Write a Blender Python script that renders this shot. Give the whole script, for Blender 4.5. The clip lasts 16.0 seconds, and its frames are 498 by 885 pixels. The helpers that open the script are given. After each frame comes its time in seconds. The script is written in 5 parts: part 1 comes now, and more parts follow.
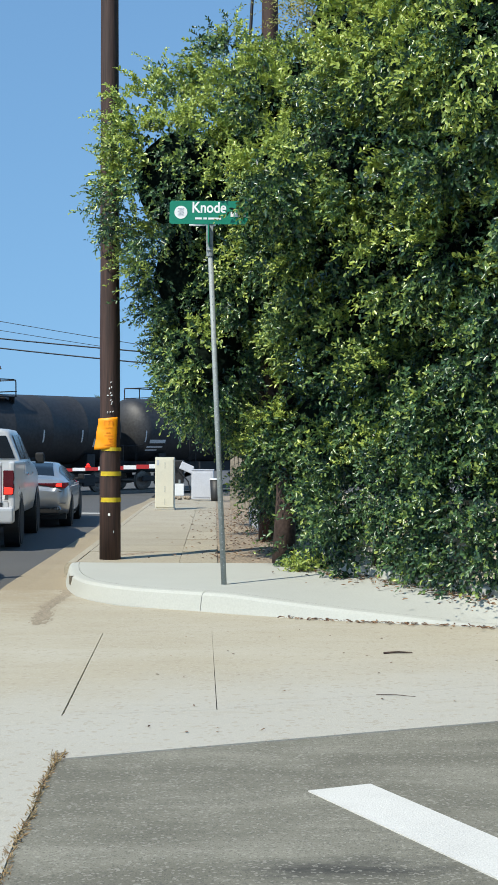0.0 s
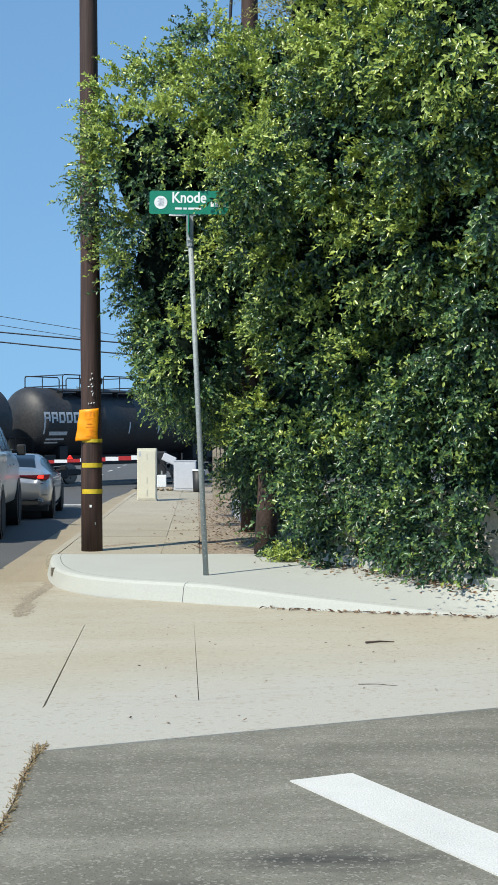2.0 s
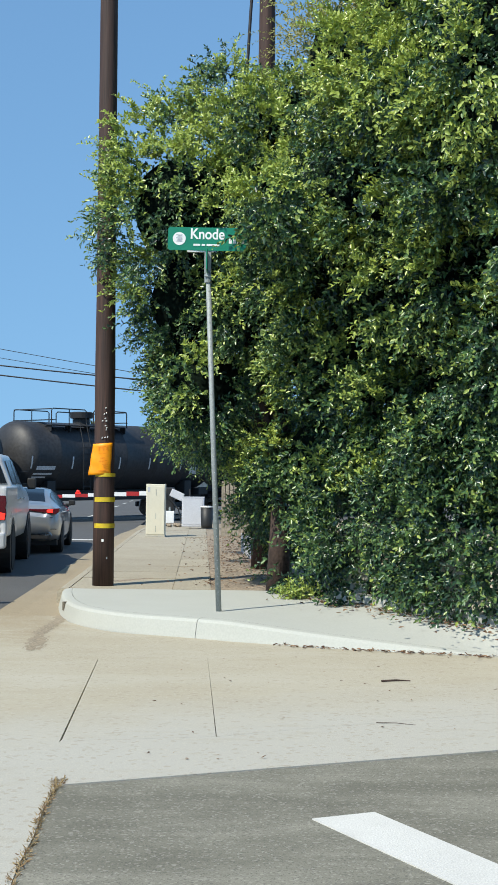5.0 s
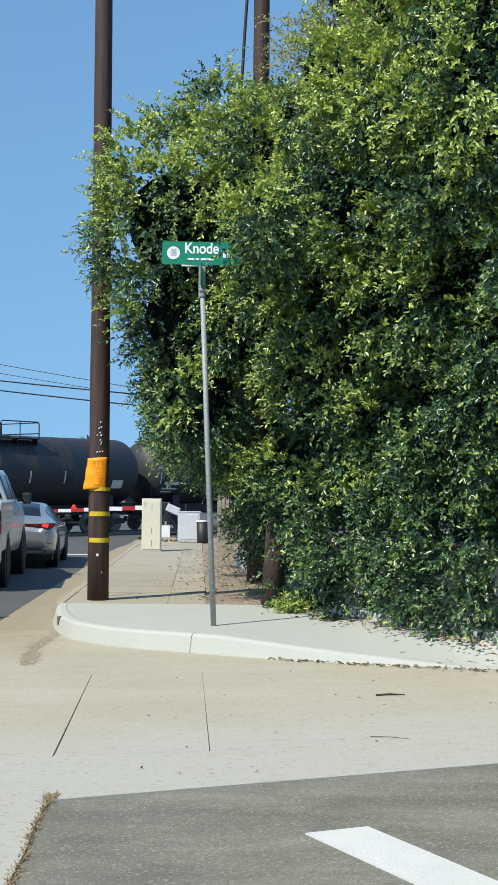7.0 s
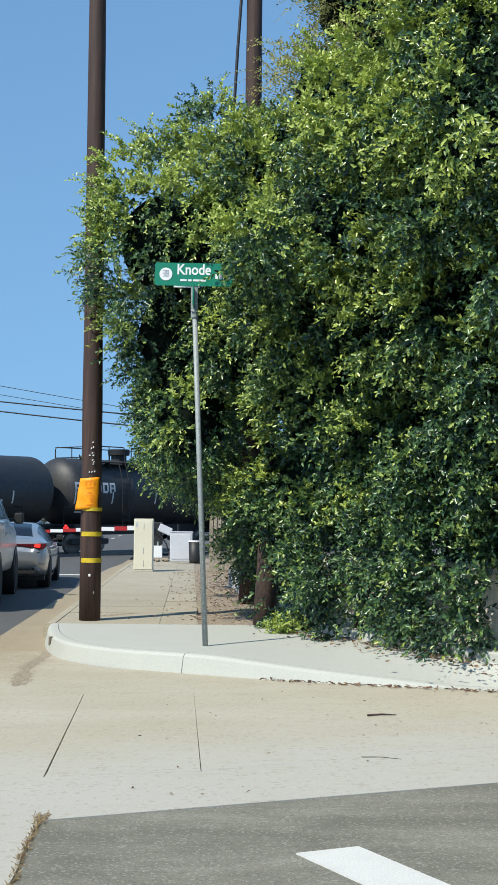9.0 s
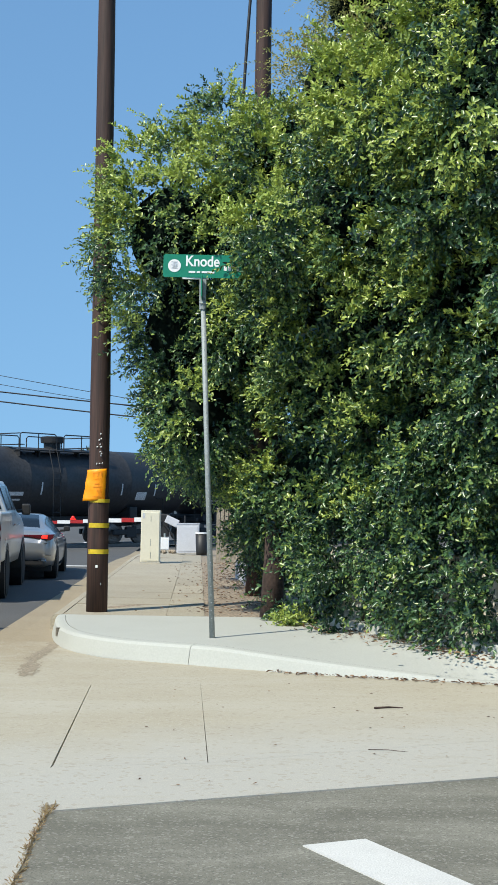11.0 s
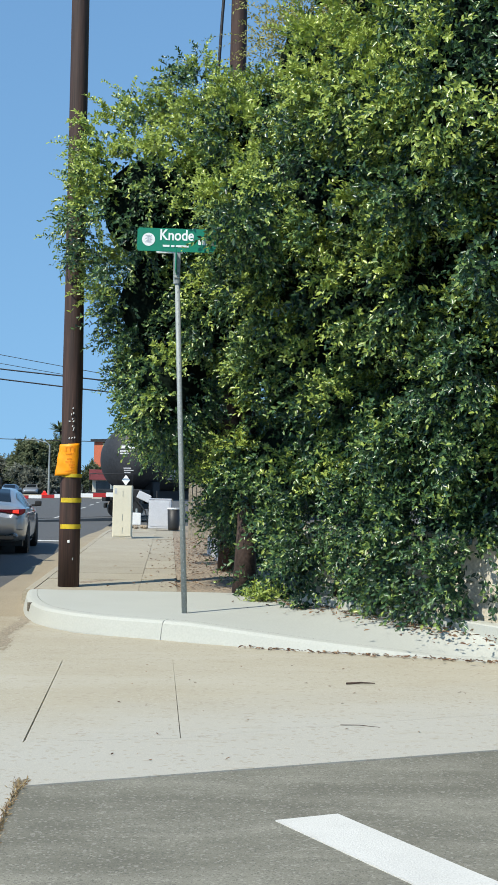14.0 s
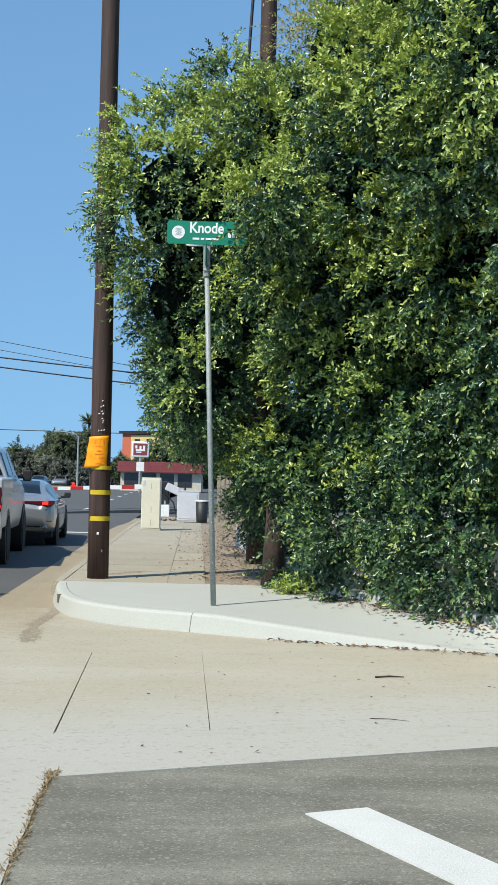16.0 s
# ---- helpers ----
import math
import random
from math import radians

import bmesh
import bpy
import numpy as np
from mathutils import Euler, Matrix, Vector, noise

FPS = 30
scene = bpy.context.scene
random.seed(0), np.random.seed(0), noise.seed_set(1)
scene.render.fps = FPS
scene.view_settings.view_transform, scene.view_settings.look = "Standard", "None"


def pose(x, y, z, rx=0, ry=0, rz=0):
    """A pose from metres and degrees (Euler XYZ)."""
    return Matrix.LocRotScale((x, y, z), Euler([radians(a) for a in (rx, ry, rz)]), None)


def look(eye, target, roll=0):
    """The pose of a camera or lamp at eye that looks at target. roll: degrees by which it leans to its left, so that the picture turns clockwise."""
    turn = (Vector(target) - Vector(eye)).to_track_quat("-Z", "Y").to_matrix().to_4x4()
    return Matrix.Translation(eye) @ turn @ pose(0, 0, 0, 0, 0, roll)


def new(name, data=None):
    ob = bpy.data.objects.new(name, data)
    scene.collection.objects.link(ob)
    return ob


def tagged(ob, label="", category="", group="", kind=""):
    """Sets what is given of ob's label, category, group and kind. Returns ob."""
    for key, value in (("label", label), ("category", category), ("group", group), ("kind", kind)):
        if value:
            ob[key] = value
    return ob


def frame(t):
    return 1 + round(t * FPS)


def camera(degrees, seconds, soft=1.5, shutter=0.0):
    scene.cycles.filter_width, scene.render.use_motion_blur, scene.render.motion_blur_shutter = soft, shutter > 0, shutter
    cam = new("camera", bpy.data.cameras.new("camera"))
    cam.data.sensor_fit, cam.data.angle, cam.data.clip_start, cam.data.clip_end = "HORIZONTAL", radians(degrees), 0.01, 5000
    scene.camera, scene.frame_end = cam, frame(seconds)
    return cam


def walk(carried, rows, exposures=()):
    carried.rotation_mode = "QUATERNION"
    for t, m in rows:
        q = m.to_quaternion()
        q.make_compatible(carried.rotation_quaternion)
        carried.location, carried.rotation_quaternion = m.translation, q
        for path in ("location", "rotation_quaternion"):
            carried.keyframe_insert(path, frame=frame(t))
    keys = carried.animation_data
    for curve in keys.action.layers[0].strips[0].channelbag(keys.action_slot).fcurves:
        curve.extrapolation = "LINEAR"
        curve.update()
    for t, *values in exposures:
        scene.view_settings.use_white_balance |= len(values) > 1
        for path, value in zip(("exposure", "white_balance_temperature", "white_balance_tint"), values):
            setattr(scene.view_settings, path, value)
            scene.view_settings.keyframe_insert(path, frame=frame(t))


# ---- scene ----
cam = camera(22.8, 16.0)
# seconds, place in metres, then yaw, pitch and roll in degrees
PATH = [
    (0.0, 0.000, -0.000, 1.500, -0.00, 0.55, 0.21),
    (0.5, 0.032, 0.016, 1.508, 1.13, 0.46, -0.05),
    (1.0, 0.037, 0.029, 1.510, 1.34, 0.40, -0.19),
    (1.5, 0.043, 0.024, 1.522, 0.50, 0.22, -0.16),
    (2.0, 0.012, 0.015, 1.496, -0.81, 0.13, -0.09),
    (2.5, -0.020, 0.010, 1.489, -2.00, 0.02, 0.15),
    (3.0, -0.041, 0.001, 1.491, -2.31, 0.06, 0.43),
    (3.5, -0.059, 0.015, 1.489, -1.77, 0.40, 0.66),
    (4.0, -0.093, 0.026, 1.483, -1.03, 0.92, 0.85),
    (6.5, -0.061, 0.012, 1.476, -0.40, 2.56, 0.68),
    (7.0, -0.061, 0.024, 1.473, -0.69, 2.55, 0.59),
    (7.5, -0.055, 0.024, 1.471, -0.94, 2.59, 0.57),
    (8.0, -0.052, 0.013, 1.471, -1.16, 2.80, 0.53),
    (8.5, -0.056, 0.003, 1.471, -1.15, 3.12, 0.60),
    (9.0, -0.056, -0.013, 1.473, -1.03, 3.49, 0.62),
    (11.5, -0.065, 0.000, 1.473, -0.69, 2.83, 0.94),
    (12.0, -0.065, 0.014, 1.471, -0.79, 2.48, 1.03),
    (12.5, -0.066, 0.018, 1.471, -1.11, 2.29, 1.11),
    (13.0, -0.069, 0.018, 1.472, -1.48, 2.17, 1.12),
    (13.5, -0.079, 0.023, 1.474, -1.85, 2.08, 1.19),
    (14.0, -0.078, 0.025, 1.471, -2.03, 2.03, 1.23),
    (14.5, -0.080, 0.025, 1.473, -2.05, 1.96, 1.35),
    (15.0, -0.084, 0.026, 1.475, -1.86, 1.88, 1.45),
    (15.5, -0.087, 0.030, 1.470, -1.44, 1.84, 1.42),
    (16.0, -0.091, 0.021, 1.477, -0.74, 1.64, 1.43),
]


def aimed(x, y, z, yaw, pitch, roll):
    return Matrix.Translation((x, y, z)) @ pose(0, 0, 0, 90 + pitch, 0, yaw) @ pose(0, 0, 0, 0, 0, roll)


walk(cam, [(row[0], aimed(*row[1:])) for row in PATH])

# ---- world and sun ----
SUN_ELEVATION, SUN_SIDE = radians(50), radians(225)     # the sun stands behind and to the left
world = bpy.data.worlds.new("sky")
scene.world = world
world.use_nodes = True
sky = world.node_tree.nodes.new("ShaderNodeTexSky")
sky.sky_type, sky.sun_disc = "NISHITA", False
sky.sun_elevation, sky.sun_rotation = SUN_ELEVATION, SUN_SIDE
sky.air_density, sky.dust_density, sky.ozone_density = 1.0, 0.2, 8.0
back = world.node_tree.nodes["Background"]
back.inputs["Strength"].default_value = 0.12
# a clear, dry sky: the haze band at the horizon lies below the roofs and trees
sky_at, sky_lift = world.node_tree.nodes.new("ShaderNodeTexCoord"), world.node_tree.nodes.new("ShaderNodeVectorMath")
sky_lift.operation = "MULTIPLY_ADD"
sky_lift.inputs[1].default_value, sky_lift.inputs[2].default_value = (1, 1, 0.33), (0, 0, 0.155)
world.node_tree.links.new(sky_at.outputs["Generated"], sky_lift.inputs[0])
world.node_tree.links.new(sky_lift.outputs[0], sky.inputs[0])
deep = world.node_tree.nodes.new("ShaderNodeMix")
deep.data_type, deep.blend_type = "RGBA", "MULTIPLY"
deep.inputs[0].default_value, deep.inputs[7].default_value = 1.0, (1.01, 1.13, 1.12, 1)
world.node_tree.links.new(sky.outputs[0], deep.inputs[6])
world.node_tree.links.new(deep.outputs[2], back.inputs[0])
sun_data = bpy.data.lights.new("sun", "SUN")
sun_data.energy, sun_data.angle, sun_data.color = 4.55, radians(0.53), (1.0, 0.97, 0.9)
sun = new("sun", sun_data)
sun.matrix_world = look((-20, -20, 34), (-20 + math.cos(SUN_ELEVATION) * 0.707, -20 + math.cos(SUN_ELEVATION) * 0.707, 34 - math.sin(SUN_ELEVATION)))
scene.view_settings.exposure = 0.22
scene.view_settings.use_white_balance = True
scene.view_settings.white_balance_temperature, scene.view_settings.white_balance_tint = 6950, 7

# ---- materials ----
def material(name, colour, rough=0.7, metal=0.0, grain=30.0, vary=0.15, stain=1.2, stain_amount=0.2, bump=0.2, tint=None, piece=0.0, coat=0.0, pits=0.0, stretch=(1, 1, 1), fibre=False):
    """Colour with grain and stains at two scales, and a fine relief; piece: how much each object differs."""
    m = bpy.data.materials.new(name)
    m.use_nodes = True
    n, l = m.node_tree.nodes, m.node_tree.links
    b = n["Principled BSDF"]
    at = n.new("ShaderNodeTexCoord")
    fine, wide = n.new("ShaderNodeTexNoise"), n.new("ShaderNodeTexNoise")
    fine.inputs["Scale"].default_value, fine.inputs["Detail"].default_value = grain, 5
    wide.inputs["Scale"].default_value, wide.inputs["Detail"].default_value = stain, 6
    wide.inputs["Roughness"].default_value = 0.62
    l.new(at.outputs["Object"], fine.inputs["Vector"])
    longer = n.new("ShaderNodeMapping")
    longer.inputs["Scale"].default_value = stretch
    l.new(at.outputs["Object"], longer.inputs["Vector"])
    l.new(longer.outputs[0], wide.inputs["Vector"])
    if fibre:
        l.new(longer.outputs[0], fine.inputs["Vector"])
    base = n.new("ShaderNodeMix")
    base.data_type = "RGBA"
    base.inputs[6].default_value = (*colour, 1)
    base.inputs[7].default_value = (*(tint or [c * 0.55 for c in colour]), 1)
    ramp = n.new("ShaderNodeMapRange")
    ramp.inputs[1].default_value, ramp.inputs[2].default_value = 0.4, 0.75
    ramp.inputs[4].default_value = stain_amount
    l.new(wide.outputs["Fac"], ramp.inputs[0])
    l.new(ramp.outputs[0], base.inputs[0])
    hsv = n.new("ShaderNodeHueSaturation")
    val = n.new("ShaderNodeMapRange")
    val.inputs[1].default_value, val.inputs[2].default_value = 0.33, 0.67
    val.inputs[3].default_value, val.inputs[4].default_value = 1 - vary, 1 + vary
    l.new(fine.outputs["Fac"], val.inputs[0])
    last = val.outputs[0]
    if pits:
        dots, dark, times = n.new("ShaderNodeTexNoise"), n.new("ShaderNodeMapRange"), n.new("ShaderNodeMath")
        dots.inputs["Scale"].default_value, dots.inputs["Detail"].default_value = 26, 3
        l.new(longer.outputs[0], dots.inputs["Vector"])
        dark.inputs[1].default_value, dark.inputs[2].default_value = 0.58, 0.72
        dark.inputs[3].default_value, dark.inputs[4].default_value = 1.0, 1.0 - pits
        l.new(dots.outputs["Fac"], dark.inputs[0])
        times.operation = "MULTIPLY"
        l.new(last, times.inputs[0])
        l.new(dark.outputs[0], times.inputs[1])
        last = times.outputs[0]
    if piece:
        info, add = n.new("ShaderNodeObjectInfo"), n.new("ShaderNodeMath")
        span = n.new("ShaderNodeMapRange")
        span.inputs[3].default_value, span.inputs[4].default_value = 1 - piece, 1 + piece
        l.new(info.outputs["Random"], span.inputs[0])
        add.operation = "MULTIPLY"
        l.new(last, add.inputs[0])
        l.new(span.outputs[0], add.inputs[1])
        last = add.outputs[0]
    l.new(base.outputs[2], hsv.inputs["Color"])
    l.new(last, hsv.inputs["Value"])
    l.new(hsv.outputs[0], b.inputs["Base Color"])
    b.inputs["Metallic"].default_value = metal
    b.inputs["Coat Weight"].default_value = coat
    rr = n.new("ShaderNodeMapRange")
    rr.inputs[3].default_value, rr.inputs[4].default_value = max(rough - 0.1, 0.02), min(rough + 0.1, 1)
    l.new(wide.outputs["Fac"], rr.inputs[0])
    l.new(rr.outputs[0], b.inputs["Roughness"])
    if bump:
        bp = n.new("ShaderNodeBump")
        bp.inputs["Strength"].default_value, bp.inputs["Distance"].default_value = bump, 0.01
        l.new(fine.outputs["Fac"], bp.inputs["Height"])
        l.new(bp.outputs[0], b.inputs["Normal"])
    return m


def leaf_material(name, old, mid, leaf_bright, back=0.3, rough=0.4):
    """Leaves: colour by each leaf's attribute (new growth plus painted light in crowns) and chance, with light coming
    through.
    """
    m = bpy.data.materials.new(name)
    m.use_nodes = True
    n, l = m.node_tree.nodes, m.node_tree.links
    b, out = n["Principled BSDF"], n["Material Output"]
    leaf_tone, geo = n.new("ShaderNodeAttribute"), n.new("ShaderNodeNewGeometry")
    leaf_tone.attribute_name = "leaf_tone"
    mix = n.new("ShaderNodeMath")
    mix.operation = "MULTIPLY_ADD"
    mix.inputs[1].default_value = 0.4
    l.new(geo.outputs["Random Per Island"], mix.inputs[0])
    l.new(leaf_tone.outputs["Fac"], mix.inputs[2])
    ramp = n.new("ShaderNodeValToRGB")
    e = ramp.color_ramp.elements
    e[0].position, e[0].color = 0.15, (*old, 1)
    e[1].position, e[1].color = 1.25 / 1.4, (*leaf_bright, 1)
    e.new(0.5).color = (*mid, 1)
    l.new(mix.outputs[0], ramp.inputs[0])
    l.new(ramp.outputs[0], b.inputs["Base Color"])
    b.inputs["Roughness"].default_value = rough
    tr, sh = n.new("ShaderNodeBsdfTranslucent"), n.new("ShaderNodeMixShader")
    gain = n.new("ShaderNodeHueSaturation")
    gain.inputs["Value"].default_value = 1.3
    l.new(ramp.outputs[0], gain.inputs["Color"])
    l.new(gain.outputs[0], tr.inputs[0])
    sh.inputs[0].default_value = back
    l.new(b.outputs[0], sh.inputs[1])
    l.new(tr.outputs[0], sh.inputs[2])
    l.new(sh.outputs[0], out.inputs[0])
    return m


def glow(name, colour, strength):
    m = bpy.data.materials.new(name)
    m.use_nodes = True
    b = m.node_tree.nodes["Principled BSDF"]
    b.inputs["Base Color"].default_value = (*colour, 1)
    b.inputs["Emission Color"].default_value = (*colour, 1)
    b.inputs["Emission Strength"].default_value = strength
    b.inputs["Roughness"].default_value = 0.2
    return m


def ground_material(name, ground, worn, dirt, chip, chips, scale, amount, zone=None, other=None, patch=1.1, spots=(), spot_colour=(0.045, 0.045, 0.042)):
    """Concrete or asphalt with exposed stones of many tones, worn patches, dirt and, over a zone, another tone."""
    m = bpy.data.materials.new(name)
    m.use_nodes = True
    n, l = m.node_tree.nodes, m.node_tree.links
    b, at = n["Principled BSDF"], n.new("ShaderNodeTexCoord")
    b.inputs["Roughness"].default_value = 0.92
    b.inputs["Specular IOR Level"].default_value = 0.25

    def noise_of(scale, detail, rough=0.6, stretched=(1, 1, 1)):
        spread, tex = n.new("ShaderNodeMapping"), n.new("ShaderNodeTexNoise")
        spread.inputs["Scale"].default_value = stretched
        l.new(at.outputs["Object"], spread.inputs["Vector"])
        l.new(spread.outputs[0], tex.inputs["Vector"])
        tex.inputs["Scale"].default_value, tex.inputs["Detail"].default_value, tex.inputs["Roughness"].default_value = scale, detail, rough
        return tex.outputs["Fac"]

    def ranged(value, lo, hi, a=0.0, b_=1.0):
        r = n.new("ShaderNodeMapRange")
        for k, v in enumerate((lo, hi, a, b_)):
            r.inputs[k + 1].default_value = v
        l.new(value, r.inputs[0])
        return r.outputs[0]

    def mixed(fac, a, colour, kind="MIX"):
        x = n.new("ShaderNodeMix")
        x.data_type, x.blend_type = "RGBA", kind
        l.new(fac, x.inputs[0])
        if isinstance(a, tuple):
            x.inputs[6].default_value = (*a, 1)
        else:
            l.new(a, x.inputs[6])
        x.inputs[7].default_value = (*colour, 1)
        return x.outputs[2]

    tone = mixed(ranged(noise_of(patch, 6, 0.65, (0.55, 1.25, 1)), 0.4, 0.66), ground, worn)
    if zone:
        # a band lying along the street edge, with a ragged border
        where, wave, total = n.new("ShaderNodeVectorMath"), n.new("ShaderNodeMath"), n.new("ShaderNodeMath")
        where.operation, where.inputs[1].default_value = "DOT_PRODUCT", zone[0]
        l.new(at.outputs["Object"], where.inputs[0])
        wave.operation, wave.inputs[1].default_value = "MULTIPLY", zone[3]
        l.new(noise_of(1.4, 5), wave.inputs[0])
        l.new(where.outputs["Value"], total.inputs[0])
        l.new(wave.outputs[0], total.inputs[1])
        tone = mixed(ranged(total.outputs[0], zone[1], zone[2], 0, zone[4]), tone, other)
    tone = mixed(ranged(noise_of(4.2, 5, 0.7, (0.5, 1.4, 1)), 0.54, 0.78, 0, 0.55), tone, dirt)
    # soft, ragged patches in another colour, washed dirt on the apron, darker on the asphalt, at (x, y) of a length and
    # a width
    for x, y, long, wide, depth in spots:
        put, far, wave, total = n.new("ShaderNodeMapping"), n.new("ShaderNodeVectorMath"), n.new("ShaderNodeMath"), n.new("ShaderNodeMath")
        put.inputs["Location"].default_value, put.inputs["Scale"].default_value = (-x / long, -y / wide, 0), (1 / long, 1 / wide, 0)
        l.new(at.outputs["Object"], put.inputs["Vector"])
        far.operation = "LENGTH"
        l.new(put.outputs[0], far.inputs[0])
        wave.operation, wave.inputs[1].default_value = "MULTIPLY", 1.6
        l.new(noise_of(7, 5, 0.7, (0.5, 1.3, 1)), wave.inputs[0])
        l.new(far.outputs["Value"], total.inputs[0])
        l.new(wave.outputs[0], total.inputs[1])
        tone = mixed(ranged(total.outputs[0], 1.75, 0.9, 0, depth), tone, spot_colour)
    for k, (colour, share) in enumerate(zip(chip, chips)):
        cell = n.new("ShaderNodeTexVoronoi")
        cell.inputs["Scale"].default_value = scale * (1 + 0.7 * k)
        cell.inputs["Randomness"].default_value = 1.0
        l.new(at.outputs["Object"], cell.inputs["Vector"])
        tint = n.new("ShaderNodeSeparateColor")
        l.new(cell.outputs["Color"], tint.inputs[0])
        tone = mixed(ranged(tint.outputs[0], 1 - share, 1 - 0.6 * share, 0, amount), tone, colour)
    fine = noise_of(140, 3)
    shade = n.new("ShaderNodeHueSaturation")
    l.new(tone, shade.inputs["Color"])
    l.new(ranged(fine, 0.3, 0.7, 0.86, 1.14), shade.inputs["Value"])
    l.new(shade.outputs[0], b.inputs["Base Color"])
    rise = n.new("ShaderNodeBump")
    rise.inputs["Strength"].default_value, rise.inputs["Distance"].default_value = 0.35, 0.006
    l.new(noise_of(scale * 1.2, 4), rise.inputs["Height"])
    l.new(rise.outputs[0], b.inputs["Normal"])
    return m


ASPHALT = ground_material("asphalt", (0.148, 0.142, 0.113), (0.24, 0.23, 0.186), (0.112, 0.107, 0.088), ((0.33, 0.315, 0.27), (0.075, 0.073, 0.066)), (0.16, 0.18), 90, 0.5, patch=1.6, spots=((0.36, 4.5, 0.5, 0.17, 0.95), (-0.2, 4.25, 0.3, 0.06, 0.4)))
ROAD = material("road_asphalt", (0.078, 0.077, 0.074), 0.85, grain=90, vary=0.4, stain=0.5, stain_amount=0.4, bump=0.5, tint=(0.125, 0.124, 0.12))
APRON = ground_material("worn_concrete", (0.388, 0.35, 0.268), (0.425, 0.396, 0.322), (0.335, 0.298, 0.225), ((0.29, 0.255, 0.195), (0.47, 0.44, 0.365)), (0.1, 0.13), 40, 0.42, ((-0.36, 0.93, 0), 9.0, 7.7, 1.6, 0.75), (0.405, 0.395, 0.355), 0.8, ((-2.45, 13.8, 0.95, 3.0, 0.85), (-2.05, 12.4, 0.3, 1.6, 0.5)), (0.315, 0.26, 0.178))
GUTTER = material("gutter_concrete", (0.32, 0.265, 0.18), 0.9, grain=60, vary=0.17, stain=0.9, stain_amount=0.6, bump=0.3, tint=(0.25, 0.2, 0.135), pits=0.2)
NEWCONC = material("new_concrete", (0.43, 0.44, 0.4), 0.85, grain=60, vary=0.05, stain=1.3, stain_amount=0.35, bump=0.08, tint=(0.375, 0.38, 0.345))
OLDCONC = material("old_concrete", (0.36, 0.322, 0.245), 0.9, grain=45, vary=0.16, stain=1.3, stain_amount=0.6, bump=0.45, tint=(0.3, 0.26, 0.195), piece=0.06, pits=0.3)
JOINT = material("joint_dirt", (0.15, 0.13, 0.1), 1.0, grain=60, vary=0.4)
SOIL = material("dry_soil", (0.25, 0.2, 0.145), 1.0, grain=25, vary=0.5, stain=2.5, stain_amount=0.6, bump=0.9, tint=(0.36, 0.29, 0.21))
DIRT = material("washed_dirt", (0.28, 0.235, 0.17), 1.0, grain=40, vary=0.3, stain=4, stain_amount=0.7, bump=0.4, tint=(0.33, 0.28, 0.21))
PLASTER = material("white_plaster", (0.62, 0.57, 0.47), 0.9, grain=35, vary=0.15, stain=2.0, stain_amount=0.5, bump=0.6)
MARKING = material("road_paint", (0.6, 0.59, 0.55), 0.75, grain=120, vary=0.12, stain=3.0, stain_amount=0.25, bump=0.3)
POLEWOOD = material("creosoted_wood", (0.04, 0.021, 0.016), 0.75, grain=9, vary=0.35, stain=3.2, stain_amount=0.85, bump=0.4, tint=(0.078, 0.04, 0.03), stretch=(5, 5, 0.22), fibre=True)
GALV = material("galvanised_steel", (0.3, 0.33, 0.32), 0.65, metal=0.2, grain=40, vary=0.15, stain=6, bump=0.05)
GREEN = material("sign_green", (0.0, 0.2, 0.115), 0.4, grain=20, vary=0.04, stain=5, stain_amount=0.12, bump=0.0)
WHITE = material("white_sheet", (0.8, 0.8, 0.78), 0.45, grain=20, vary=0.04, bump=0.0)
GREYSEAL = material("seal_grey", (0.5, 0.52, 0.55), 0.5, grain=60, vary=0.35, bump=0.0)
ORANGE = material("orange_card", (1.0, 0.34, 0.002), 0.5, grain=12, vary=0.08, stain=4, bump=0.2)
INK = material("faded_ink", (0.88, 0.265, 0.003), 0.7, bump=0.0)
YELLOW = material("yellow_band", (0.62, 0.45, 0.025), 0.5, grain=20, vary=0.15, stain=5, bump=0.1)
CREAM = material("cream_paint", (0.7, 0.665, 0.53), 0.5, grain=25, vary=0.02, stain=2.5, stain_amount=0.18, bump=0.02)
PALEBOX = material("pale_grey_paint", (0.56, 0.57, 0.6), 0.5, grain=25, vary=0.05, stain=3, stain_amount=0.15, bump=0.05)
TANK = material("black_tank_paint", (0.022, 0.023, 0.026), 0.55, grain=9, vary=0.3, stain=0.8, stain_amount=0.6, bump=0.06, tint=(0.045, 0.044, 0.043))
BLACK = material("black_steel", (0.013, 0.013, 0.014), 0.6, grain=20, vary=0.3, bump=0.1)
STEEL = material("worn_rail_steel", (0.2, 0.17, 0.15), 0.5, metal=0.8, grain=20, vary=0.3, bump=0.1)
LETTER = material("stencil_white", (0.6, 0.6, 0.6), 0.6, grain=25, vary=0.25, stain=6, stain_amount=0.4, bump=0.0)
CARWHITE = material("white_car_paint", (0.58, 0.58, 0.57), 0.3, metal=0.25, grain=6, vary=0.02, stain=2, stain_amount=0.05, bump=0.0, coat=0.15)
SILVER = material("silver_car_paint", (0.34, 0.35, 0.36), 0.32, metal=0.55, grain=300, vary=0.06, stain=2, stain_amount=0.05, bump=0.0, coat=0.8)
CARGLASS = material("dark_car_glass", (0.006, 0.008, 0.01), 0.16, grain=5, vary=0.1, bump=0.0)
TRIM = material("black_plastic", (0.018, 0.018, 0.018), 0.55, grain=60, vary=0.2, bump=0.1)
RUBBER = material("tyre_rubber", (0.02, 0.02, 0.02), 0.85, grain=40, vary=0.2, bump=0.3)
